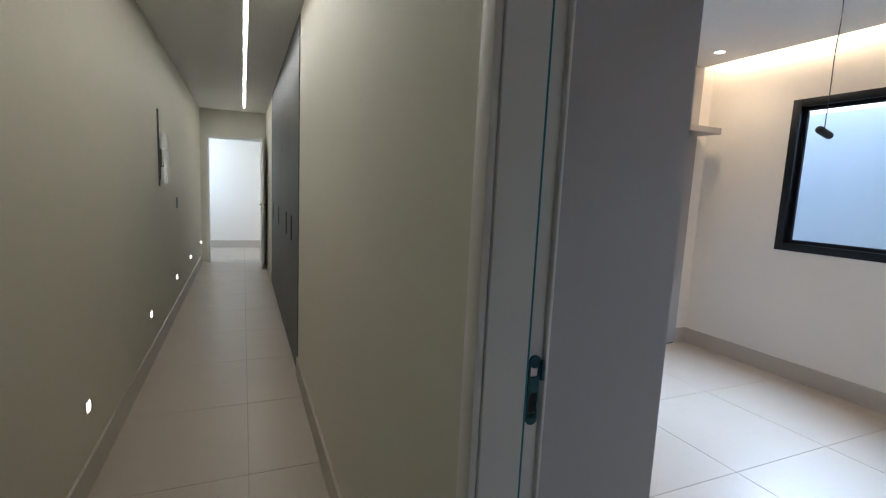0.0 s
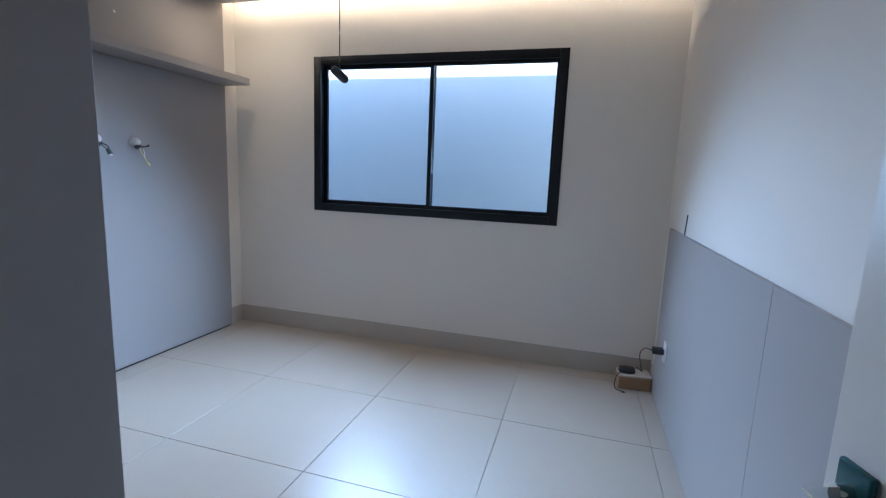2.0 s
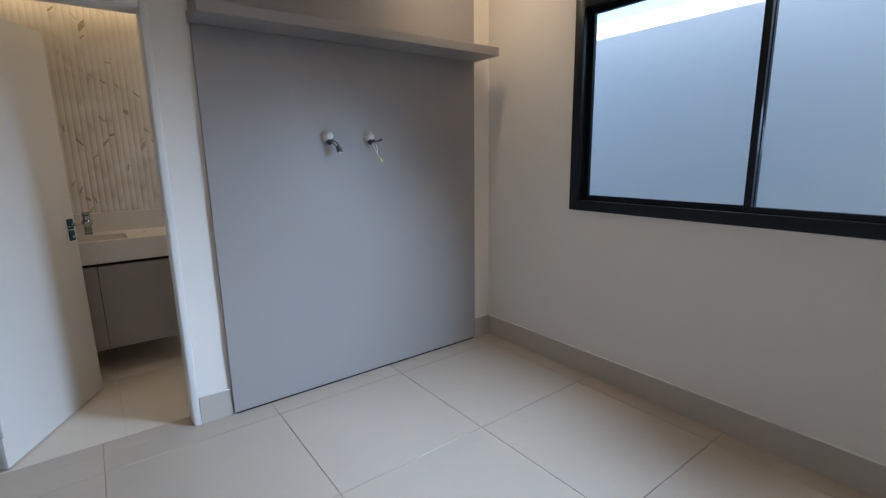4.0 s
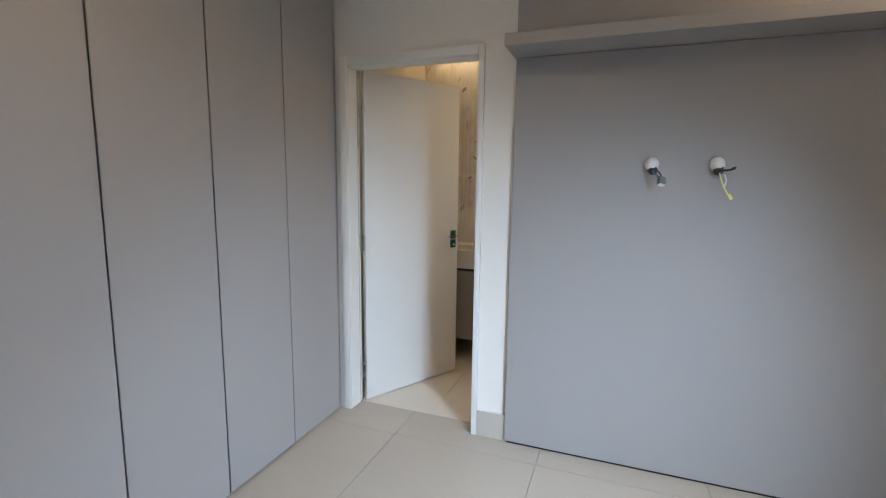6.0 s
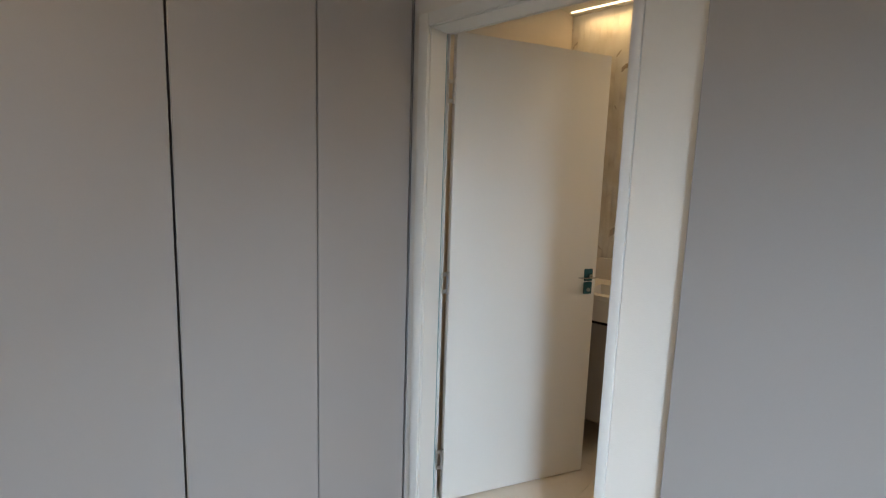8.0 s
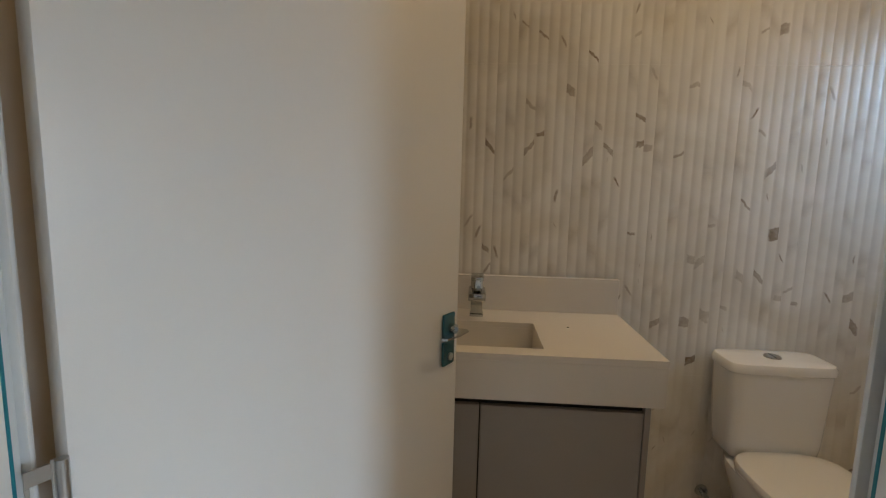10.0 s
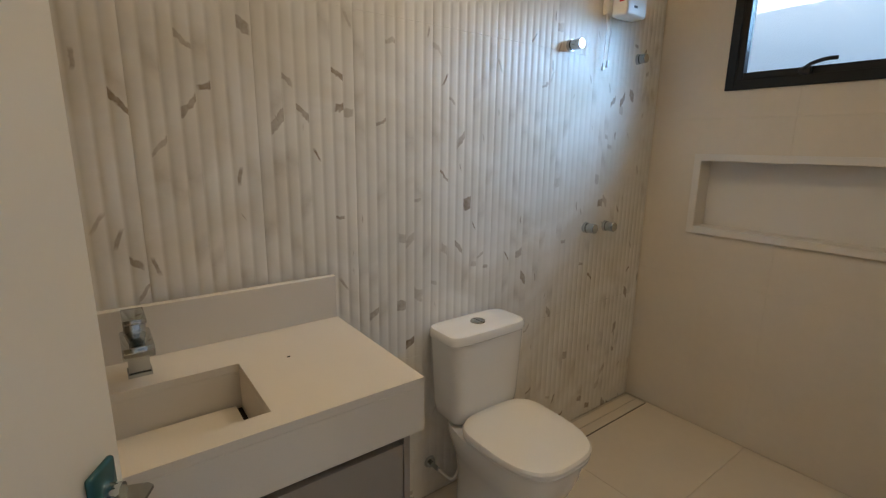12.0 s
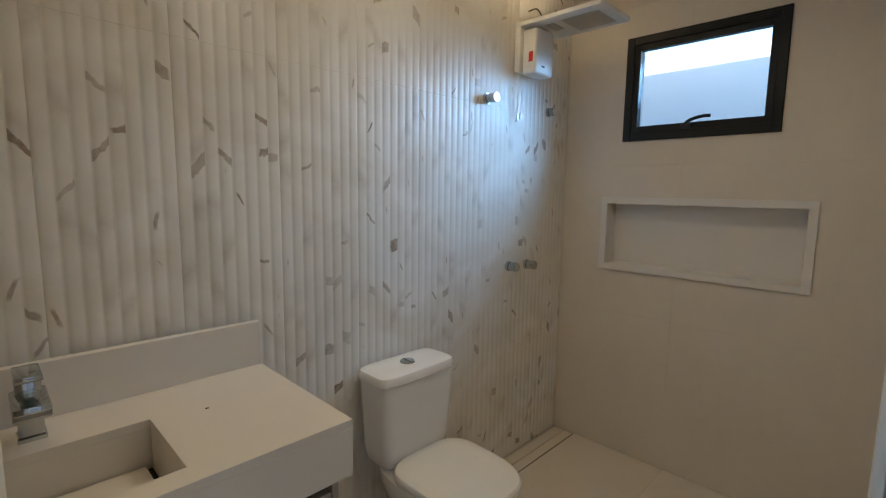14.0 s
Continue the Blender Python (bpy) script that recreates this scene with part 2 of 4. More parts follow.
    link(geo.outputs["Position"], veins.inputs["Vector"])
    ramp = nt.nodes.new("ShaderNodeValToRGB")
    ramp.color_ramp.elements[0].position, ramp.color_ramp.elements[0].color = 0.36, (0.70, 0.66, 0.59, 1)
    ramp.color_ramp.elements[1].position, ramp.color_ramp.elements[1].color = 0.62, (0.80, 0.775, 0.73, 1)
    link(veins.outputs[0], ramp.inputs[0])
    mix = nt.nodes.new("ShaderNodeMix")
    mix.data_type = "RGBA"
    link(mask, mix.inputs["Factor"])
    link(ramp.outputs[0], mix.inputs["A"])
    mix.inputs["B"].default_value = (0.19, 0.115, 0.05, 1)
    link(mix.outputs["Result"], b.inputs["Base Color"])
    return m


FLUTED = fluted_tile_material()


def glass_material(name, tint):
    m = bpy.data.materials.new(name)
    m.use_nodes = True
    nt = m.node_tree
    nt.nodes.remove(nt.nodes["Principled BSDF"])
    out = nt.nodes["Material Output"]
    clear = nt.nodes.new("ShaderNodeBsdfTransparent")
    clear.inputs[0].default_value = (*tint, 1)
    gloss = nt.nodes.new("ShaderNodeBsdfGlossy")
    gloss.inputs["Roughness"].default_value = 0.02
    fres = nt.nodes.new("ShaderNodeFresnel")
    fres.inputs[0].default_value = 1.2
    mix = nt.nodes.new("ShaderNodeMixShader")
    nt.links.new(fres.outputs[0], mix.inputs[0])
    nt.links.new(clear.outputs[0], mix.inputs[1])
    nt.links.new(gloss.outputs[0], mix.inputs[2])
    nt.links.new(mix.outputs[0], out.inputs[0])
    return m


GLASS = glass_material("window_glass", (0.93, 0.97, 0.98))


# ---- builders ----
def add_box(bm, a, b, bevel=0.0, segments=1, m=None):
    """A box from corner a to corner b, with its edges rounded."""
    made = bmesh.ops.create_cube(bm, size=1.0)["verts"]
    for v in made:
        v.co = Vector([a[i] + (v.co[i] + 0.5) * (b[i] - a[i]) for i in range(3)])
    if bevel:
        edges = list({e for v in made for e in v.link_edges})
        res = bmesh.ops.bevel(bm, geom=edges, offset=bevel, segments=segments, profile=0.5, affect="EDGES")
        made = list({v for f in res["faces"] for v in f.verts} | {v for v in made if v.is_valid})
    if m is not None:
        bmesh.ops.transform(bm, matrix=m, verts=made)
    return bm


def box(a, b, bevel=0.0, segments=1, m=None):
    return add_box(bmesh.new(), a, b, bevel, segments, m)


def add_rod(bm, p, q, r, r2=None, sides=20):
    p, q = Vector(p), Vector(q)
    d = q - p
    rot = d.to_track_quat("Z", "Y").to_matrix().to_4x4()
    bmesh.ops.create_cone(bm, cap_ends=True, segments=sides, radius1=r, radius2=r if r2 is None else r2, depth=d.length,
                          matrix=Matrix.Translation((p + q) / 2) @ rot)
    return bm


def rod(p, q, r, r2=None, sides=20):
    return add_rod(bmesh.new(), p, q, r, r2, sides)


def add_tube(bm, points, r, sides=8):
    """A round cable or wire through the points."""
    pts = [Vector(p) for p in points]
    rings = []
    for i, p in enumerate(pts):
        d = (pts[min(i + 1, len(pts) - 1)] - pts[max(i - 1, 0)]).normalized()
        q = d.to_track_quat("Z", "Y")
        rings.append([bm.verts.new(p + q @ Vector((r * math.cos(2 * math.pi * k / sides), r * math.sin(2 * math.pi * k / sides), 0))) for k in range(sides)])
    for a, b in zip(rings, rings[1:]):
        for k in range(sides):
            bm.faces.new((a[k], a[(k + 1) % sides], b[(k + 1) % sides], b[k]))
    bm.faces.new(rings[0][::-1])
    bm.faces.new(rings[-1])
    return bm


def tube(points, r, sides=8):
    return add_tube(bmesh.new(), points, r, sides)


def curve_points(pts, n=24):
    """Points on a smooth line through pts."""
    pts = [Vector(p) for p in pts]
    ext = [2 * pts[0] - pts[1]] + pts + [2 * pts[-1] - pts[-2]]
    res = []
    for i in range(1, len(ext) - 2):
        for k in range(n):
            t = k / n
            p0, p1, p2, p3 = ext[i - 1:i + 3]
            res.append(0.5 * (2 * p1 + (p2 - p0) * t + (2 * p0 - 5 * p1 + 4 * p2 - p3) * t * t + (3 * p1 - p0 - 3 * p2 + p3) * t ** 3))
    return res + [pts[-1]]


def loft(rings, closed_ends=True):
    """A skin over rings of equal length."""
    bm = bmesh.new()
    loops = [[bm.verts.new(p) for p in ring] for ring in rings]
    n = len(loops[0])
    for a, b in zip(loops, loops[1:]):
        for k in range(n):
            bm.faces.new((a[k], a[(k + 1) % n], b[(k + 1) % n], b[k]))
    if closed_ends:
        bm.faces.new(loops[0][::-1])
        bm.faces.new(loops[-1])
    bmesh.ops.recalc_face_normals(bm, faces=bm.faces)
    return bm


def outline(cx, cy, hx, front, back, power=2.6, n=40):
    """Rounded outline round (cx, cy): half width hx, reach to the front (-y) and to the back (+y)."""
    res = []
    for k in range(n):
        a = 2 * math.pi * k / n
        c, s = math.cos(a), math.sin(a)
        x = math.copysign(abs(c) ** (2 / power), c) * hx
        y = math.copysign(abs(s) ** (2 / power), s)
        res.append((cx + x, cy + y * (back if y > 0 else front)))
    return res


def mesh_of(name, bm, mat, smooth=False):
    me = bpy.data.meshes.new(name)
    bmesh.ops.recalc_face_normals(bm, faces=bm.faces)
    bm.to_mesh(me)
    bm.free()
    me.materials.append(mat)
    if smooth:
        me.shade_smooth()
        me.set_sharp_from_angle(angle=radians(35))
    return me


def part(name, bm, mat, parent, label="", smooth=True):
    ob = new(name, mesh_of(name, bm, mat, smooth))
    if parent is not None:
        ob.parent = parent
        ob.matrix_parent_inverse = parent.matrix_basis.inverted()
    return tagged(ob, label)


def thing(name, at, label, category, group="", kind=""):
    ob = new(name)
    ob.empty_display_size = 0.1
    ob.location = at
    return tagged(ob, label, category, group, kind)


def solid(name, a, b, mat, label="", category="", bevel=0.0, kind=""):
    return tagged(part(name, box(a, b, bevel), mat, None), label, category, "", kind)


def structure(name, boxes, mat, label, category, bevel=0.0):
    bm = bmesh.new()
    for a, b in boxes:
        add_box(bm, a, b, bevel)
    return tagged(part(name, bm, mat, None), label, category, "", "structure")


def pierced_wall(name, axis, near, far, u0, u1, z0, z1, holes, mat, label):
    """A wall between near and far along axis, in one piece, with the holes (u0, u1, z0, z1) left open."""
    us = sorted({u0, u1, *(h[0] for h in holes), *(h[1] for h in holes)})
    zs = sorted({z0, z1, *(max(h[2], z0) for h in holes), *(h[3] for h in holes)})
    bm = bmesh.new()
    cache = {}

    def vert(side, i, k):
        key = (side, i, k)
        if key not in cache:
            d = (near, far)[side]
            cache[key] = bm.verts.new((d, us[i], zs[k]) if axis == "x" else (us[i], d, zs[k]))
        return cache[key]

    def full(i, k):
        if not (0 <= i < len(us) - 1 and 0 <= k < len(zs) - 1):
            return False
        u, z = (us[i] + us[i + 1]) / 2, (zs[k] + zs[k + 1]) / 2
        return not any(a < u < b and c < z < d for a, b, c, d in holes)

    for i in range(len(us) - 1):
        for k in range(len(zs) - 1):
            if not full(i, k):
                continue
            for side in (0, 1):
                bm.faces.new([vert(side, *p) for p in ((i, k), (i + 1, k), (i + 1, k + 1), (i, k + 1))])
            for di, dk, p, q in ((-1, 0, (i, k), (i, k + 1)), (1, 0, (i + 1, k), (i + 1, k + 1)), (0, -1, (i, k), (i + 1, k)), (0, 1, (i, k + 1), (i + 1, k + 1))):
                if not full(i + di, k + dk):
                    bm.faces.new((vert(0, *p), vert(0, *q), vert(1, *q), vert(1, *p)))
    return tagged(part(name, bm, mat, None, "", False), label, "wall", "", "structure")


# ---- structure ----
X_WIN, X_BATH, Y_DOOR, Y_TILE, Y_HEAD = 4.028, 3.978, 3.55, 5.122, 0.053
Z_BED, Z_HALL, Z_BATH = 2.68, 2.59, 2.60
HALL_L, HALL_R = -0.79, 0.235
WALL_T = 2.85
BED_WIN = (0.79, 2.785, 1.06, 2.288)
BATH_WIN = (4.092, 4.788, 1.725, 2.246)
NICHE = (3.945, 4.872, 1.047, 1.420)

pierced_wall("wall_east_bedroom", "x", X_WIN, 4.20, -0.15, 3.62, -0.1, WALL_T + 0.2, [BED_WIN], PAINT,
             "off-white painted plaster wall round the bedroom window")
pierced_wall("wall_east_bathroom", "x", X_BATH + 0.010, 4.09, 3.62, 5.4, -0.1, WALL_T + 0.2, [BATH_WIN, NICHE], BATH_GROUT,
             "rendered wall carrying plain beige bathroom tiles")
pierced_wall("wall_east_outer", "x", 4.0902, 4.20, 3.62, 5.4, -0.1, WALL_T + 0.2, [BATH_WIN], OUTER, "white rendered outer skin of the bathroom wall")
structure("wall_headboard", [((0.36, -0.15, -0.1), (4.028, Y_HEAD, WALL_T))], PAINT, "off-white painted plaster wall behind the headboard panel", "wall")
pierced_wall("wall_bathroom_door", "y", Y_DOOR, 3.67, 0.36, 4.028, -0.1, WALL_T, [(1.06, 1.916, -0.1, 2.125)], PAINT, "off-white plaster wall between bedroom and bathroom")
pierced_wall("wall_corridor", "x", HALL_R, 0.36, -2.2, 3.76, -0.1, WALL_T, [(0.065, 0.965, -0.1, 2.125)], HALL_PAINT, "beige painted corridor wall with the bedroom doorway")
structure("wall_corridor_outer", [((HALL_L - 0.15, -2.2, -0.1), (HALL_L, 9.15, WALL_T))], HALL_LEFT, "long corridor wall, toned darker beige than the one opposite", "wall")
structure("wall_corridor_back", [((HALL_L - 0.15, -2.35, -0.1), (0.40, -2.2, WALL_T))], HALL_PAINT, "plain beige wall closing the corridor", "wall")
pierced_wall("wall_corridor_end", "y", 9.15, 9.30, HALL_L - 0.15, 0.40, -0.1, WALL_T, [(-0.678, 0.163, -0.1, 2.15)], HALL_PAINT, "beige wall with a doorway at the corridor's end")
structure("wall_corridor_far", [((HALL_R, 7.24, -0.1), (0.40, 9.15, WALL_T)), ((0.62, 3.76, -0.1), (0.70, 7.24, WALL_T)), ((0.36, 3.67, -0.1), (0.62, 3.76, WALL_T))],
          HALL_PAINT, "beige corridor wall beyond the built-in closet", "wall")
structure("wall_tiled", [((0.76, Y_TILE + 0.012, -0.1), (4.20, 5.4, WALL_T))], OUTER, "plastered wall carrying the fluted tiles", "wall")
structure("wall_bathroom_west", [((0.76, 3.67, -0.1), (0.92, 5.134, WALL_T))], BATH_TILE, "plain beige tiled bathroom wall", "wall")
# west opening is an assumed high window, sill raised to keep sun patches out
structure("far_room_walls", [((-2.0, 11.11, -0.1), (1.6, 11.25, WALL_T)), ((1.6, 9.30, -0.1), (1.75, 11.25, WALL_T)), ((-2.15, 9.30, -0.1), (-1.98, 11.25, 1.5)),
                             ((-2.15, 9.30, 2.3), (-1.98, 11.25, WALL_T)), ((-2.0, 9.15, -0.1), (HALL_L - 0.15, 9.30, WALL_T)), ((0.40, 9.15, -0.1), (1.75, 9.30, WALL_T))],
          PAINT, "white painted walls of the room past the corridor", "wall")

# ceilings
structure("ceiling_bedroom", [((0.36, Y_HEAD, Z_BED), (3.868, Y_DOOR, Z_BED + 0.022))], CEILING, "white plasterboard ceiling with a light cove", "ceiling", 0.002)
structure("ceiling_cove", [((0.40, -0.15, WALL_T), (4.20, 5.4, WALL_T + 0.1))], CEILING, "white slab over the dropped ceiling", "ceiling")
structure("ceiling_corridor", [((HALL_L, -2.2, Z_HALL), (HALL_R, 9.15, Z_HALL + 0.08)), ((HALL_L - 0.15, -2.35, WALL_T), (0.40, 9.30, WALL_T + 0.1)), ((0.40, 5.4, WALL_T), (0.75, 9.30, WALL_T + 0.1))],
          CEILING, "white plasterboard corridor ceiling", "ceiling")
structure("ceiling_bathroom", [((0.92, 3.67, Z_BATH), (3.988, Y_TILE + 0.012, Z_BATH + 0.06))], CEILING, "white plasterboard bathroom ceiling", "ceiling")
structure("ceiling_far_room", [((-2.15, 9.15, WALL_T), (1.75, 11.25, WALL_T + 0.1))], CEILING, "white ceiling of the far room", "ceiling")

# outside
structure("ground", [((-120, -120, -0.5), (120, 120, -0.12))], GROUND, "grey concrete ground round the house", "ground")
structure("boundary_wall", [((5.49, -30, -0.12), (5.66, 40, 2.545))], OUTER, "white rendered boundary wall across the side passage", "wall")
structure("roof", [((-2.4, -2.6, 2.955), (4.198, 11.45, 3.09))], ROOF, "flat concrete roof slab of the house", "roof")

# floors: a grout bed under separate tiles
floor = structure("floor", [((HALL_L, -2.2, -0.1), (0.36, 9.30, -0.006)), ((0.3605, Y_HEAD, -0.1), (4.028, 3.6655, -0.006)), ((-1.98, 9.301, -0.1), (1.6, 11.11, -0.006))], GROUT,
                  "light beige porcelain tile floor with thin grey joints", "floor")
bath_floor = structure("floor_bathroom", [((0.92, 3.666, -0.1), (3.988, 5.134, -0.006))], BATH_GROUT, "light beige porcelain tile bathroom floor", "floor")


def skirting(name, a, b, group="skirting"):
    ob = tagged(part(name, box(a, b, 0.0015), SKIRT, None), "greige porcelain skirting along the wall foot", "baseboard", group, "structure")
    if a[0] > 0.3:
        # pale strip drawn along the skirting's top edge
        part("bead", box((a[0] + 0.001, a[1] + 0.001, b[2] + 0.0002), (b[0] - 0.001, b[1] - 0.001, b[2] + 0.004), 0.001), TRIM_PAINT, ob, "thin white strip along the top edge")
    return ob


for a, b in (((4.014, 0.036, 0), (4.0275, 3.549, 0.152)), ((3.868, 3.536, 0), (4.013, 3.5495, 0.152)), ((1.922, 3.536, 0), (2.086, 3.5495, 0.152)),
             ((3.84, 0.0535, 0), (4.013, 0.067, 0.152)), ((HALL_L + 0.0005, -2.19, 0), (HALL_L + 0.014, 9.149, 0.142)),
             ((HALL_R - 0.014, 0.985, 0), (HALL_R - 0.0005, 3.759, 0.142)), ((HALL_R - 0.014, -2.19, 0), (HALL_R - 0.0005, 0.015, 0.142)),
             ((HALL_R - 0.014, 7.25, 0), (HALL_R - 0.0005, 9.13, 0.142)), ((-1.97, 11.096, 0), (1.59, 11.1095, 0.152))):
    skirting("baseboard", a, b)


# ---- door frames and doors ----
def door_frame(name, m, clear, height, depth, label, stop=0.105, strip=0.052):
    """A lacquered frame. Local x runs across the opening from the hinge side, y through the wall, z up; the door closes against the stop."""
    ob = thing(name, (0, 0, 0), label, "door frame", "", "structure")
    ob.matrix_basis = m
    t = 0.038
    pieces = (("jamb", (-t, 0.0, 0), (0, depth, height + t)), ("jamb", (clear, 0.0, 0), (clear + t, depth, height + t)), ("head", (0, 0.0, height), (clear, depth, height + t)))
    for nm, a, b in pieces:
        bm = bmesh.new()
        if nm == "jamb" and a[0] < 0:
            add_box(bm, a, (b[0], stop, b[2]), 0.002)
            add_box(bm, (a[0], stop + 0.001, 0), (b[0] - 0.013, depth, b[2]), 0.0015)
        elif nm == "jamb":
            add_box(bm, a, (b[0], stop, b[2]), 0.002)
            add_box(bm, (a[0] + 0.013, stop + 0.001, 0), (b[0], depth, b[2]), 0.0015)
        else:
            add_box(bm, a, (b[0], stop, b[2]), 0.002)
            add_box(bm, (a[0], stop + 0.001, a[2] + 0.013), (b[0], depth, b[2]), 0.0015)
        p = part(nm, bm, TRIM_PAINT, None)
        p.parent = ob
    for side, y0, y1 in ((0, -0.016, -0.0006), (1, depth + 0.0006, depth + 0.008)):
        for nm, a, b in (("architrave", (-0.052, y0, 0), (-0.004, y1, height + 0.052)), ("architrave", (clear + 0.004, y0, 0), (clear + strip, y1, height + 0.052)),
                         ("architrave", (-0.003, y0, height + 0.004), (clear + 0.003, y1, height + 0.052))):
            p = part(nm, box(a, b, 0.003, 2), TRIM_PAINT, None)
            p.parent = ob
    for x in (-0.0045, clear + 0.0005):
        p = part("seal", box((x, stop - 0.001, 0.002), (x + 0.004, stop + 0.0035, height), 0.0008), SEAL, None, "dark teal rubber seal")
        p.parent = ob
    return ob


def door_leaf(name, m, width, height, label, keys=False):
    """A flush leaf hinged at the local origin; x to the free edge; the face y = 0 shows the hinges' side, thickness to +y."""
    ob = thing(name, (0, 0, 0), label, "door", "", "structure")
    ob.matrix_basis = m

    def child(nm, bm, mat, up=ob, lab="", smooth=True):
        p = part(nm, bm, mat, None, lab, smooth)
        p.parent = up
        return p

    child("leaf", box((0.003, 0.0, 0.008), (width, 0.036, height), 0.0015, 2), DOOR_PAINT)
    for face, out in ((0.0, -1), (0.036, 1)):
        cx = width - 0.048
        handle = child("handle", box((cx - 0.024, min(face, face + out * 0.009), 1.027), (cx + 0.024, max(face, face + out * 0.009), 1.088), 0.004, 3), FILM, ob, "teal filmed plate with a polished chrome lever")
        child("spindle", rod((cx, face + out * 0.008, 1.056), (cx, face + out * 0.026, 1.056), 0.009), CHROME, handle)
        blade = bmesh.new()
        plan = ((-0.080, 0.034), (-0.076, 0.050), (-0.035, 0.056), (0.008, 0.055), (0.013, 0.047), (0.010, 0.024), (-0.012, 0.022), (-0.045, 0.030))
        low, high = ([blade.verts.new((cx + px, face + out * py, z)) for px, py in plan] for z in (1.049, 1.0535))
        blade.faces.new(low)
        blade.faces.new(high)
        for k in range(len(plan)):
            n = (k + 1) % len(plan)
            blade.faces.new((low[k], low[n], high[n], high[k]))
        child("lever", blade, CHROME, handle, "flat tapered polished lever")
        child("arm", box((cx - 0.009, min(face + out * 0.009, face + out * 0.030), 1.043), (cx + 0.009, max(face + out * 0.009, face + out * 0.030), 1.0488), 0.002), CHROME, handle)
        plate = child("lock_plate", box((cx - 0.024, min(face, face + out * 0.009), 0.962), (cx + 0.024, max(face, face + out * 0.009), 1.022), 0.004, 3), FILM, ob, "teal filmed lock plate")
        child("cylinder", rod((cx, face + out * 0.008, 0.984), (cx, face + out * 0.014, 0.984), 0.009), STEEL, plate)
        if keys and out == keys:
            shank = child("key", box((cx - 0.0015, min(face + out * 0.013, face + out * 0.030), 0.980), (cx + 0.0015, max(face + out * 0.013, face + out * 0.030), 0.988), 0.001), KEY_METAL, plate, "dark steel key in the lock")
            child("key_bow", rod((cx - 0.0015, face + out * 0.040, 0.984), (cx + 0.0015, face + out * 0.040, 0.984), 0.0095, None, 16), KEY_METAL, shank)
            pts = [(cx - 0.011 * math.sin(a), face + out * 0.046, 0.972 + 0.014 * math.cos(a)) for a in [2 * math.pi * k / 20 for k in range(21)]]
            child("key_ring", tube(pts, 0.0013), STEEL, shank)
            spare = rod((0, -0.0014, -0.012), (0, 0.0014, -0.012), 0.013, None, 6)
            add_box(spare, (-0.0045, -0.0013, -0.050), (0.0045, 0.0013, -0.022), 0.0006)
            for k in range(3):
                add_box(spare, (0.004, -0.0012, -0.048 + 0.008 * k), (0.0065, 0.0012, -0.044 + 0.008 * k))
            bmesh.ops.transform(spare, matrix=pose(cx - 0.004, face + out * 0.048, 0.961, 0, 18, 55), verts=spare.verts)
            child("spare_key", spare, KEY_METAL, shank)
    for z in (0.22, 1.05, height - 0.24):
        h = child("hinge", rod((-0.004, -0.006, z - 0.05), (-0.004, -0.006, z + 0.05), 0.006), STEEL, ob, "steel hinge")
        child("hinge_leaf", box((0.0012, 0.0015, z - 0.030), (0.0032, 0.024, z + 0.030), 0.0006), STEEL, h)
        plate_bm = bmesh.new()
        for a, b in (((-0.012, z - 0.05), (-0.007, z + 0.05)), ((-0.034, z + 0.030), (-0.012, z + 0.047)), ((-0.034, z - 0.047), (-0.012, z - 0.030)), ((-0.034, z - 0.030), (-0.030, z + 0.030))):
            add_box(plate_bm, (a[0], -0.0022, a[1]), (b[0], 0.0005, b[1]), 0.0005)
        child("hinge_plate", plate_bm, STEEL, h)
    return ob


# bathroom door: frame faces the bedroom, leaf swings into the bathroom
bath_frame = door_frame("door_frame", pose(1.100, 3.55, 0), 0.784, 2.085, 0.120, "white lacquered door frame of the bathroom", 0.098, 0.036)
door_leaf("door_1", pose(1.127, 3.677, 0, 0, 0, 61.5), 0.790, 2.100, "white flush bathroom door standing half open")
# bedroom door: frame faces the corridor, leaf swings into the bedroom
ENTRY = Matrix.Translation((HALL_R, 0.925, 0)) @ Matrix.Rotation(radians(-90), 4, "Z")
entry_frame = door_frame("door_frame", ENTRY, 0.82, 2.085, 0.125, "white lacquered door frame of the bedroom", 0.085)
ENTRY_LEAF = pose(0.430, 0.089, 0, 0, 0, 13.5)
door_leaf("door_2", ENTRY_LEAF, 0.800, 2.100, "white flush bedroom door standing wide open with keys in the lock", keys=1)
far_frame = door_frame("door_frame", pose(-0.660, 9.15, 0), 0.805, 2.11, 0.150, "white lacquered door frame at the corridor's end")
door_leaf("door_3", pose(0.150, 9.125, 0, 0, 0, -91), 0.800, 2.11, "white flush door open against the corridor wall")

# strike plate on the north jamb of the bedroom doorway
strike = thing("strike_plate", (0.331, 0.936, 1.02), "teal filmed strike plate let into the door jamb", "strike plate")
bm = bmesh.new()
for a, b in (((0.331, 0.9345, 1.023), (0.335, 0.9385, 1.130)), ((0.351, 0.9345, 1.023), (0.355, 0.9385, 1.130)), ((0.335, 0.9345, 1.127), (0.351, 0.9385, 1.130)),
             ((0.335, 0.9345, 1.071), (0.351, 0.9385, 1.102)), ((0.335, 0.9345, 1.023), (0.351, 0.9385, 1.034))):
    add_box(bm, a, b, 0.0006)
add_rod(bm, (0.343, 0.9345, 1.130), (0.343, 0.9385, 1.130), 0.012)
add_rod(bm, (0.343, 0.9345, 1.023), (0.343, 0.9385, 1.023), 0.012)
part("plate", bm, FILM, strike)
part("lip", box((0.355, 0.930, 1.094), (0.362, 0.9375, 1.132), 0.002, 2), FILM, strike)
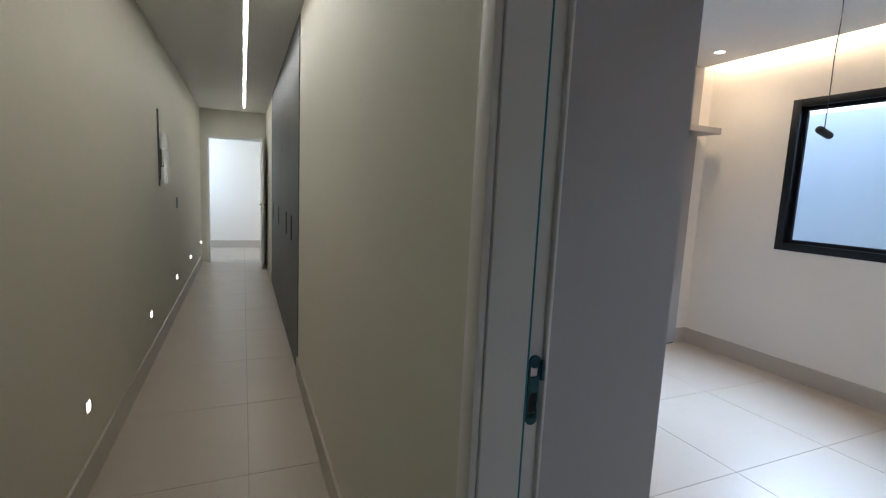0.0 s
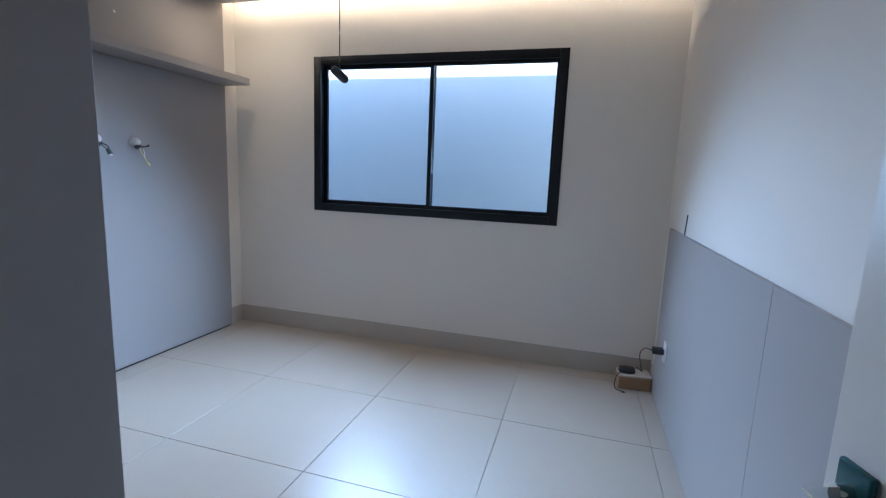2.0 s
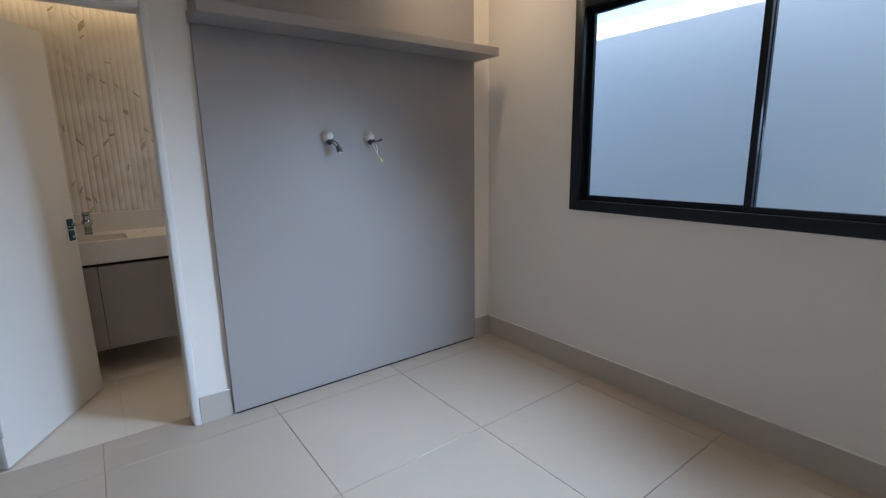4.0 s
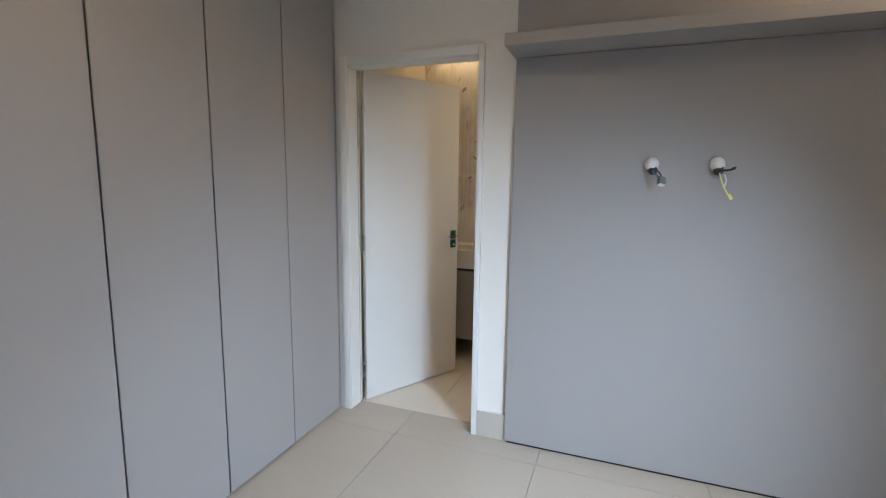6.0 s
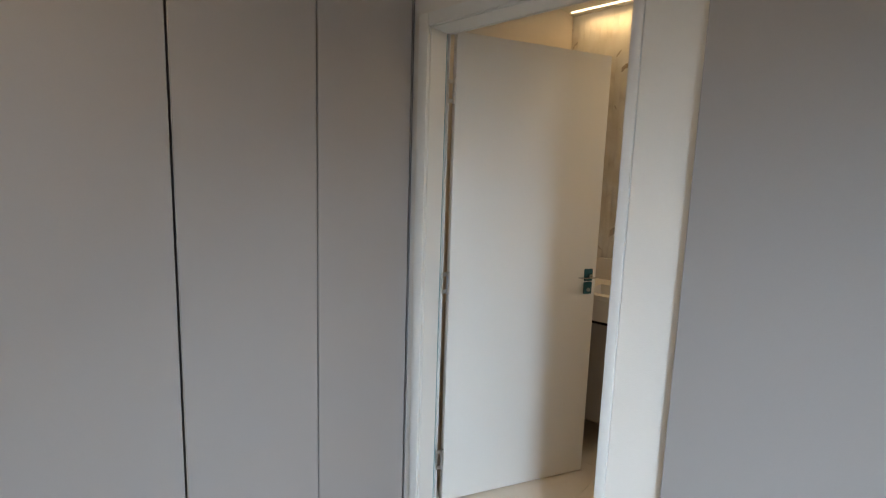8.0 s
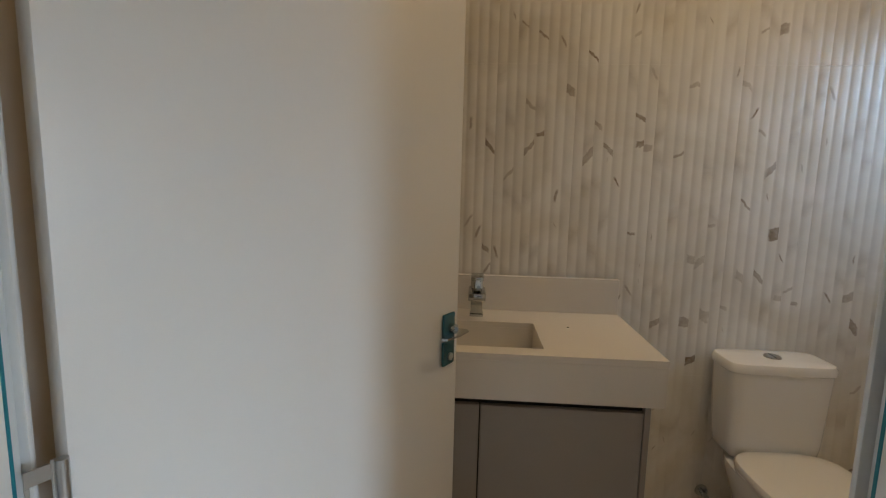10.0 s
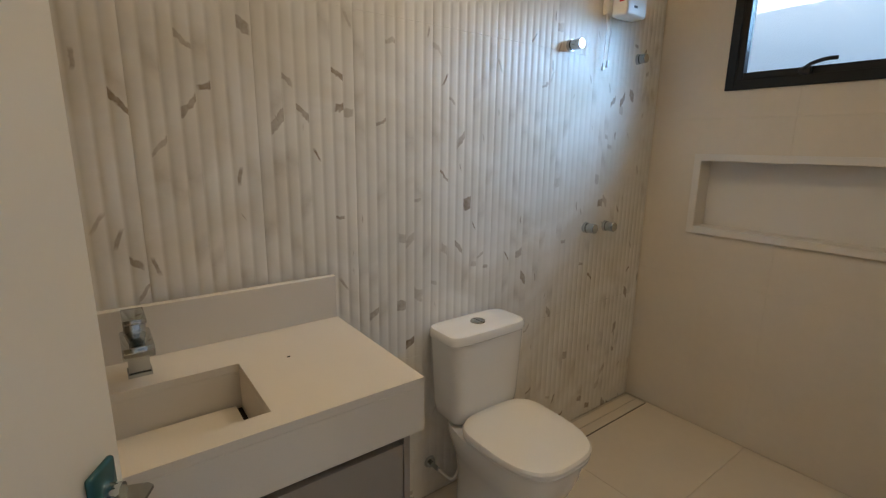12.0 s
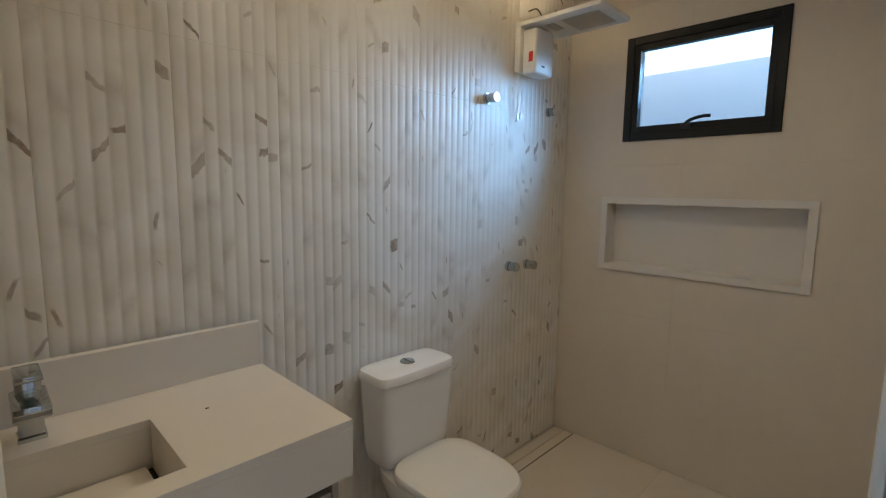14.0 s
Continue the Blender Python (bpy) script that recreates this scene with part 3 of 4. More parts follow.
part("bolt_hole", box((0.336, 0.9368, 1.035), (0.350, 0.9378, 1.070)), DARK_GAP, strike)
part("latch_hole", box((0.336, 0.9368, 1.103), (0.350, 0.9378, 1.126)), WHITE_PLASTIC, strike)


# ---- bedroom window ----
def sliding_window():
    y0, y1, z0, z1 = BED_WIN
    ob = thing("window_1", (X_WIN, (y0 + y1) / 2, z0), "black aluminium sliding window with two clear panes", "window", "", "structure")

    def ring(nm, x0, x1, a, b, c, d, w, parent, wl=None, wb=None, bevel=0.003):
        wl, wb = wl or w, wb or w
        for n, p, q in ((nm, (x0, a, c), (x1, a + w, d)), (nm, (x0, b - wl, c), (x1, b, d)), (nm, (x0, a + w, c), (x1, b - wl, c + wb)), (nm, (x0, a + w, d - w), (x1, b - wl, d))):
            part(n, box(p, q, bevel, 2), BLACK, parent)

    # casing on the wall face, then the outer track, then the sashes
    ring("casing", X_WIN - 0.012, X_WIN + 0.012, y0, y1, z0, z1, 0.062, ob)
    ring("frame", X_WIN + 0.012, X_WIN + 0.12, y0 + 0.001, y1 - 0.001, z0 + 0.001, z1 - 0.001, 0.050, ob)
    ym = 1.788
    inner = (y0 + 0.050, y1 - 0.050, z0 + 0.050, z1 - 0.050)
    for nm, x0, x1, a, b in (("sash", X_WIN + 0.020, X_WIN + 0.046, inner[0], ym + 0.018), ("sash", X_WIN + 0.060, X_WIN + 0.086, ym - 0.014, inner[1])):
        c, d = inner[2], inner[3]
        w = 0.032
        bm = bmesh.new()
        for p, q in (((x0, a, c), (x1, a + w, d)), ((x0, b - w, c), (x1, b, d)), ((x0, a + w, c), (x1, b - w, c + 0.040)), ((x0, a + w, d - 0.036), (x1, b - w, d))):
            add_box(bm, p, q, 0.002)
        s = part("sash", bm, BLACK, ob)
        g = part("pane", box((x0 + 0.010, a + w - 0.004, c + 0.036), (x0 + 0.016, b - w + 0.004, d - 0.032)), GLASS, s, "clear window pane", False)
        g.visible_shadow = False
    return ob


sliding_window()


def awning_window():
    y0, y1, z0, z1 = BATH_WIN
    ob = thing("window_2", (X_BATH, (y0 + y1) / 2, z0), "small black aluminium awning window with a lever catch", "window", "", "structure")
    for nm, x0, x1, a, b, c, d, w in (("casing", X_BATH - 0.012, X_BATH + 0.010, y0, y1, z0, z1, 0.040), ("frame", X_BATH + 0.0105, X_BATH + 0.12, y0 + 0.001, y1 - 0.001, z0 + 0.001, z1 - 0.001, 0.034),
                                      ("sash", X_BATH - 0.002, X_BATH + 0.040, y0 + 0.038, y1 - 0.038, z0 + 0.040, z1 - 0.038, 0.030)):
        bm = bmesh.new()
        for p, q in (((x0, a, c), (x1, a + w, d)), ((x0, b - w, c), (x1, b, d)), ((x0, a + w, c), (x1, b - w, c + w + 0.004)), ((x0, a + w, d - w), (x1, b - w, d))):
            add_box(bm, p, q, 0.0025)
        s = part(nm, bm, BLACK, ob)
        if nm == "sash":
            g = part("pane", box((x0 + 0.014, a + w - 0.004, c + w - 0.002), (x0 + 0.020, b - w + 0.004, d - w + 0.004)), GLASS, s, "clear window pane", False)
            g.visible_shadow = False
            h = part("catch", box((x0 - 0.022, 4.455, c + 0.004), (x0 - 0.001, 4.500, c + 0.030), 0.004, 2), RUBBER, s, "black lever catch")
            part("lever", tube(curve_points([(x0 - 0.020, 4.485, c + 0.020), (x0 - 0.034, 4.450, c + 0.040), (x0 - 0.036, 4.40, c + 0.052), (x0 - 0.034, 4.365, c + 0.052)], 8), 0.008), RUBBER, h)
    for k in range(2):
        part("groove", box((X_BATH - 0.0145, y0 + 0.035 + 0.03 * k, z1 - 0.014 - 0.010 * k), (X_BATH - 0.0122, y0 + 0.19, z1 - 0.0125 - 0.010 * k)), RUBBER, ob)
    return ob


awning_window()


# ---- bedroom: wardrobe, panels ----
def wardrobe():
    ob = thing("wardrobe", (0.72, 2.395, 0), "full-height grey laminate built-in wardrobe with flush doors", "wardrobe")
    # carcass and plinth coloured near-black so the joints read as shaded
    part("carcass", box((0.362, 1.2625, 0.02), (1.008, 3.546, 2.678)), DARK_GAP, ob)
    part("side_panel", box((0.3615, 1.243, 0.001), (1.030, 1.262, 2.678), 0.001), LAMINATE, ob, "grey laminate end panel")
    edges = (1.2645, 1.713, 2.163, 2.618, 3.074, 3.520)
    for i in range(5):
        part("door", box((1.010, edges[i] + 0.003, 0.012), (1.030, edges[i + 1] - 0.0055, 2.672), 0.0012), LAMINATE, ob)
        part("edge_pull", box((1.0085, edges[i + 1] + 0.0005, 0.012), (1.0295, edges[i + 1] + 0.0028, 2.672)), LAMINATE_EDGE if i in (0, 3) else STEEL, ob, "", False)
    part("filler", box((1.004, 3.5215, 0.001), (1.024, 3.5335, 2.678)), LAMINATE_EDGE, ob)
    part("plinth", box((0.99, 1.2645, 0.0005), (1.004, 3.5205, 0.011)), DARK_GAP, ob)
    return ob


wardrobe()


def tv_panel():
    ob = thing("tv_panel", (2.975, 3.53, 0), "tall grey laminate wall panel with a shelf across it", "wall panel")
    part("lower_panel", box((2.088, 3.522, 0.012), (3.864, 3.5485, 2.048), 0.0015), LAMINATE, ob)
    part("upper_panel", box((2.088, 3.522, 2.106), (3.864, 3.5485, 2.679), 0.0015), LAMINATE, ob)
    part("shelf", box((2.078, 3.300, 2.050), (3.892, 3.5485, 2.104), 0.002), LAMINATE, ob, "thick grey laminate shelf")
    # solid dark strip painted in for the shaded gap at the floor
    part("base_gap", box((2.10, 3.528, 0.0005), (3.852, 3.5484, 0.0115)), DARK_GAP, ob)
    part("screw_cap", rod((2.93, 3.5215, 2.32), (2.93, 3.518, 2.32), 0.008), WHITE_PLASTIC, ob)
    return ob


tv_panel()


def headboard():
    ob = thing("headboard", (2.74, 0.05, 0), "low grey laminate headboard panel fixed to the wall", "headboard")
    for a, b in ((1.52, 2.0992), (2.1008, 3.838)):
        part("board", box((a, Y_HEAD + 0.002, 0.004), (b, 0.074, 1.112), 0.0015), LAMINATE, ob)
    return ob


headboard()


def plug_socket():
    ob = thing("wall_socket", (3.50, 0.076, 0.40), "white wall socket on the headboard panel", "socket")
    part("plate", box((3.455, 0.0745, 0.335), (3.535, 0.083, 0.460), 0.004, 2), WHITE_PLASTIC, ob)
    part("insert", box((3.478, 0.083, 0.372), (3.512, 0.087, 0.424), 0.002), WHITE_PLASTIC, ob)
    ad = thing("power_adapter", (3.495, 0.09, 0.40), "small black plug-in power adapter", "power adapter")
    part("body", box((3.470, 0.0875, 0.385), (3.520, 0.150, 0.420), 0.005, 2), RUBBER, ad)
    part("cord", tube(curve_points([(3.495, 0.150, 0.400), (3.52, 0.185, 0.40), (3.60, 0.20, 0.33), (3.70, 0.17, 0.20), (3.79, 0.15, 0.145), (3.84, 0.18, 0.150)], 10), 0.0028), RUBBER, ad)


plug_socket()


def box_and_phone():
    m = pose(3.865, 0.190, 0, 0, 0, 6)
    ob = thing("cardboard_box", (3.865, 0.190, 0), "small brown cardboard box lying on the floor in the corner", "box")
    part("carton", box((-0.065, -0.105, 0.0005), (0.065, 0.105, 0.086), 0.002, 1, m), CARD, ob)
    part("lid", box((-0.067, -0.107, 0.0865), (0.067, 0.107, 0.1), 0.003, 1, m), CARD_TOP, ob, "pale worn cardboard lid")
    r = thing("router", (3.87, 0.20, 0.1005), "small black device on the cardboard box", "router")
    n = 28
    rings = []
    for z, s in ((0.1005, 0.9), (0.106, 1.0), (0.124, 0.95), (0.130, 0.75)):
        rings.append([(x, y, z) for x, y in outline(3.865, 0.235, 0.045 * s, 0.055 * s, 0.055 * s, 3, n)])
    part("body", loft(rings), RUBBER, r)
    part("cable", tube(curve_points([(3.82, 0.28, 0.108), (3.785, 0.305, 0.09), (3.775, 0.315, 0.03), (3.76, 0.30, 0.006), (3.735, 0.25, 0.004), (3.725, 0.27, 0.004)], 10), 0.0028), RUBBER, r)


box_and_phone()


def wall_lamp_base(name, x, label, driver):
    """A white half-round cap whose wires hang out under it."""
    ob = thing(name, (x, 3.52, 1.53), label, "lamp base")
    rings = []
    for k in range(9):
        a = k / 8 * math.pi / 2
        r = 0.030 * math.cos(a) ** 0.6 if k < 8 else 0.006
        y = 3.521 - 0.048 * math.sin(a)
        rings.append([(x + r * math.cos(t), y, 1.528 + 1.1 * r * math.sin(t)) for t in [2 * math.pi * i / 28 for i in range(28)]])
    part("cap", loft(rings), WHITE_PLASTIC, ob)
    part("opening", rod((x + 0.003, 3.500, 1.502), (x + 0.005, 3.476, 1.506), 0.022, 0.015), RUBBER, ob)
    if driver:
        part("wire", tube(curve_points([(x + 0.008, 3.480, 1.503), (x + 0.028, 3.455, 1.492), (x + 0.040, 3.45, 1.470)], 8), 0.003), RUBBER, ob)
        part("connector", box((-0.016, -0.011, -0.024), (0.016, 0.011, 0.014), 0.003, 2, pose(x + 0.040, 3.452, 1.456, -30, 14, 24)), CONNECTOR, ob, "dark grey push-in wire connector")
        part("connector_face", box((-0.014, -0.009, -0.0285), (0.014, 0.009, -0.0245), 0.0018, 2, pose(x + 0.040, 3.452, 1.456, -30, 14, 24)), WHITE_PLASTIC, ob, "white connector mouth")
        part("wire", tube(curve_points([(x + 0.002, 3.480, 1.500), (x + 0.010, 3.462, 1.486), (x + 0.026, 3.452, 1.470)], 8), 0.0035), CONNECTOR, ob)
    else:
        part("clip", tube(curve_points([(x + 0.0, 3.480, 1.500), (x + 0.025, 3.462, 1.500), (x + 0.05, 3.455, 1.505), (x + 0.058, 3.456, 1.512), (x + 0.046, 3.460, 1.507)], 8), 0.0045), RUBBER, ob)
        part("lead", tube(curve_points([(x + 0.004, 3.478, 1.492), (x + 0.014, 3.466, 1.452), (x + 0.030, 3.458, 1.415), (x + 0.048, 3.456, 1.384)], 8), 0.003), YELLOW, ob, "pale yellow bare lead")
        part("lead", tube(curve_points([(x + 0.024, 3.470, 1.482), (x + 0.030, 3.464, 1.455), (x + 0.022, 3.458, 1.425)], 8), 0.003), WHITE_PLASTIC, ob)
        part("lead_tip", box((-0.005, -0.003, -0.018), (0.008, 0.003, 0.008), 0.002, 1, pose(x + 0.046, 3.456, 1.390, 0, -30, 0)), YELLOW, ob)
    return ob


wall_lamp_base("wall_lamp_base", 2.740, "white round wall lamp base with a grey connector hanging out", True)
wall_lamp_base("wall_lamp_base", 3.006, "white round wall lamp base with bare yellow leads", False)

# wire standing out of the wall above the headboard
w = thing("wall_wire", (3.43, 0.045, 1.113), "short grey wire standing above the headboard", "wire")
part("wire", tube([(3.43, 0.063, 1.1125), (3.432, 0.060, 1.17), (3.428, 0.058, 1.225)], 0.003), RUBBER, w)


def pendant():
    ob = thing("pendant_light", (2.224, 1.553, 2.6800), "small black capsule pendant hanging askew on a thin cable", "pendant light")
    part("canopy", rod((2.229, 1.553, 2.6795), (2.229, 1.553, 2.6550), 0.03), RUBBER, ob)
    pts = [(2.229, 1.553, 2.6550), (2.232, 1.553, 2.5160), (2.222, 1.554, 2.3760), (2.228, 1.553, 2.2360), (2.218, 1.553, 2.0960), (2.222, 1.553, 1.9360), (2.221, 1.553, 1.7680)]
    part("cable", tube(curve_points(pts, 8), 0.0022), RUBBER, ob)
    a, b = Vector((2.169, 1.566, 1.7780)), Vector((2.279, 1.540, 1.7320))
    d = (b - a).normalized()
    q = d.to_track_quat("Z", "Y")
    rings = []
    for s, r in ((-0.042, 0.003), (-0.041, 0.010), (-0.036, 0.0145), (-0.028, 0.0165), (0.028, 0.0165), (0.036, 0.0145), (0.041, 0.010), (0.042, 0.003)):
        c = (a + b) / 2 + d * s
        rings.append([c + q @ Vector((r * math.cos(2 * math.pi * k / 24), r * math.sin(2 * math.pi * k / 24), 0)) for k in range(24)])
    part("body", loft(rings), RUBBER, ob)
    return ob


pendant()


def downlight(x, y, z, label="round recessed white downlight, lit"):
    ob = thing("downlight", (x, y, z), label, "downlight", "recessed downlights")
    rings = []
    for r, dz in ((0.047, -0.0005), (0.047, -0.004), (0.038, -0.005), (0.036, -0.001)):
        rings.append([(x + r * math.cos(2 * math.pi * k / 32), y + r * math.sin(2 * math.pi * k / 32), z + dz) for k in range(32)])
    part("trim_ring", loft(rings, False), WHITE_PLASTIC, ob)
    part("lens", rod((x, y, z - 0.0008), (x, y, z - 0.002), 0.036), LED_SPOT, ob)


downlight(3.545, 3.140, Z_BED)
# these two fixtures are assumed, on ceiling that stays out of view
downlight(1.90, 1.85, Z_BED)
downlight(2.55, 4.30, Z_BATH)

tape = thing("led_tape", (3.86, 1.79, 2.705), "warm led tape lying in the ceiling cove", "led strip")
part("tape", box((3.835, 0.06, 2.7025), (3.847, 3.52, 2.708)), LED_TAPE, tape)

# light switch on the wardrobe end panel
sw = thing("light_switch", (0.47, 1.24, 1.14), "white light switch plate by the bedroom door", "light switch")
part("plate", box((0.432, 1.2345, 1.090), (0.508, 1.2427, 1.215), 0.004, 2), WHITE_PLASTIC, sw)
part("rocker", box((0.455, 1.230, 1.127), (0.485, 1.2344, 1.177), 0.002), WHITE_PLASTIC, sw)


# ---- corridor ----
def closet():
    ob = thing("closet", (0.42, 5.5, 0), "dark grey laminate corridor closet with slot pulls", "closet")
    # near-black carcass and strip put shade into the closet's joints
    part("carcass", box((0.262, 3.79, 0.01), (0.618, 7.225, 2.58)), DARK_GAP, ob)
    part("gap_strip", box((0.238, 3.765, 0.001), (0.260, 3.789, 2.586)), DARK_GAP, ob)
    edges = (3.792, 4.62, 5.42, 6.33, 7.22)
    for i, yh in enumerate((4.30, 4.80, 5.80, 6.78)):
        d = part("door", box((0.232, edges[i] + 0.0015, 0.012), (0.252, edges[i + 1] - 0.0015, 2.582), 0.001), DARK_LAMINATE, ob)
        # cutout drawn as a flat near-black pad, its shade in the colour
        part("slot_pull", box((0.2295, yh - 0.052, 0.955), (0.2318, yh + 0.052, 1.160), 0.001), DARK_GAP, d, "black slot pull")
    return ob


closet()


def led_line():
    ob = thing("linear_light", (-0.115, 5.0, Z_HALL), "long thin recessed led line in the corridor ceiling", "linear light")
    part("diffuser", box((-0.121, 1.5, Z_HALL - 0.004), (-0.097, 8.62, Z_HALL - 0.0006)), LED_COOL, ob)
    part("profile", box((-0.127, 1.495, Z_HALL - 0.003), (-0.1215, 8.625, Z_HALL - 0.0005)), WHITE_PLASTIC, ob)
    part("profile", box((-0.0965, 1.495, Z_HALL - 0.003), (-0.091, 8.625, Z_HALL - 0.0005)), WHITE_PLASTIC, ob)


led_line()
for y in (2.73, 4.33, 5.85, 7.27, 8.95):
    ob = thing("step_light", (HALL_L, y, 0.377), "small white recessed step light, lit", "step light", "step lights along the corridor")
    part("bezel", box((HALL_L + 0.0005, y - 0.026, 0.350), (HALL_L + 0.005, y + 0.026, 0.404), 0.002), WHITE_PLASTIC, ob)
    part("lens", box((HALL_L + 0.0062, y - 0.018, 0.358), (HALL_L + 0.0085, y + 0.018, 0.396), 0.001), LED_STEP, ob)

art = thing("wall_sculpture", (HALL_L, 5.1, 1.6), "white three-piece wall sculpture on a thin dark strip", "wall art")
part("strip", box((HALL_L + 0.0005, 4.868, 1.345), (HALL_L + 0.012, 4.885, 1.985), 0.002), DARK_LAMINATE, art)
for k in range(3):
    z0 = 1.372 + k * 0.143
    rings = []
    for i in range(9):
        y = 4.892 + 0.004 * (k % 2) + i * 0.042
        x = HALL_L + 0.034 + 0.008 * math.sin(i * 0.8 + k * 1.9)
        lo, hi = z0 + 0.004 * math.sin(i + k), z0 + 0.136 + 0.005 * math.sin(i * 1.3 + k)
        rings.append([(x - 0.016, y, lo), (x, y, lo), (x, y, hi), (x - 0.016, y, hi)])
    part("plate", loft(rings), CERAMIC, art)
part("bracket", box((HALL_L + 0.0005, 4.95, 1.40), (HALL_L + 0.016, 5.16, 1.76)), DARK_LAMINATE, art)
sw = thing("light_switch", (HALL_L, 6.0, 1.16), "small dark light switch on the corridor wall", "light switch")
part("plate", box((HALL_L + 0.0005, 5.96, 1.10), (HALL_L + 0.010, 6.035, 1.215), 0.003), DARK_LAMINATE, sw)


# ---- bathroom ----
def vanity():
    top = thing("countertop", (1.5, 4.85, 0.765), "white stone vanity top with a carved rectangular basin", "countertop")
    x0, x1, y0, y1, zt = 0.925, 2.106, 4.575, 5.094, 0.905
    bx0, bx1, by0, by1 = 1.33, 1.760, 4.635, 4.905
    part("front_apron", box((x0, y0, 0.762), (x1, y0 + 0.022, zt - 0.0205), 0.001), STONE, top)
    part("side_apron", box((x1 - 0.022, y0 + 0.0225, 0.762), (x1, y1, zt - 0.0205), 0.001), STONE, top)
    bm = bmesh.new()
    for a, b in (((x0, y0, zt - 0.02), (bx0, y1, zt)), ((bx1, y0, zt - 0.02), (x1, y1, zt)), ((bx0, y0, zt - 0.02), (bx1, by0, zt)), ((bx0, by1, zt - 0.02), (bx1, y1, zt))):
        add_box(bm, a, b)
    bmesh.ops.remove_doubles(bm, verts=bm.verts, dist=0.0001)
    part("slab", bm, STONE, top)
    zb = 0.795
    for a, b in (((bx0 - 0.015, by0 - 0.015, zb - 0.02), (bx0, by1 + 0.015, zt - 0.0205)), ((bx1, by0 - 0.015, zb - 0.02), (bx1 + 0.015, by1 + 0.015, zt - 0.0205)),
                 ((bx0, by0 - 0.015, zb - 0.02), (bx1, by0, zt - 0.0205)), ((bx0, by1, zb - 0.02), (bx1, by1 + 0.015, zt - 0.0205))):
        part("basin_wall", box(a, b), STONE, top)
    # near-black so the slot round the plate reads as deep shade
    part("basin_floor", box((bx0 + 0.001, by0 + 0.001, zb - 0.02), (bx1 - 0.001, by1 - 0.001, zb - 0.012)), DARK_GAP, top)
    part("basin_plate", box((bx0 + 0.014, by0 + 0.003, zb - 0.0115), (bx1 - 0.016, by1 - 0.005, zb), 0.001), STONE, top, "stone plate over the drain slot")
    part("backsplash", box((x0, y1 - 0.022, zt + 0.0005), (x1 - 0.002, y1 + 0.002, 1.043), 0.001), STONE, top)
    part("chip", box((1.872, 4.868, zt), (1.880, 4.871, zt + 0.002), 0, 1), RUBBER, top)
    cab = thing("vanity_cabinet", (1.5, 4.85, 0.18), "taupe laminate vanity cabinet hung under the stone top", "cabinet")
    part("carcass", box((x0, 4.600, 0.182), (2.050, 5.092, 0.740)), VANITY_FRONT, cab)
    # dark fillers here and between the doors paint the shade in the gaps
    part("top_gap", box((x0, 4.602, 0.7402), (2.050, 5.09, 0.7615)), DARK_GAP, cab)
    part("side_panel", box((2.0505, 4.580, 0.182), (2.068, 5.092, 0.7605), 0.001), VANITY_FRONT, cab)
    for a, b in ((x0, 1.5695), (1.5735, 2.0475)):
        part("door", box((a, 4.5795, 0.184), (b, 4.5985, 0.742), 0.001), VANITY_FRONT, cab)
    part("door_gap", box((1.5697, 4.590, 0.184), (1.5733, 4.599, 0.742)), DARK_GAP, cab)
    fau = thing("faucet", (1.555, 4.99, 0.905), "square polished chrome basin faucet", "faucet")
    part("base", box((1.530, 4.962, 0.9055), (1.580, 5.014, 0.915), 0.001), CHROME, fau)
    part("column", box((1.533, 4.966, 0.9152), (1.577, 5.010, 1.050), 0.002, 2), CHROME, fau)
    part("spout", box((1.524, 4.880, 0.983), (1.586, 5.006, 1.012), 0.004, 2), CHROME, fau)
    part("lever", box((1.532, 4.915, 1.0505), (1.578, 5.010, 1.064), 0.003, 2), CHROME, fau)


vanity()


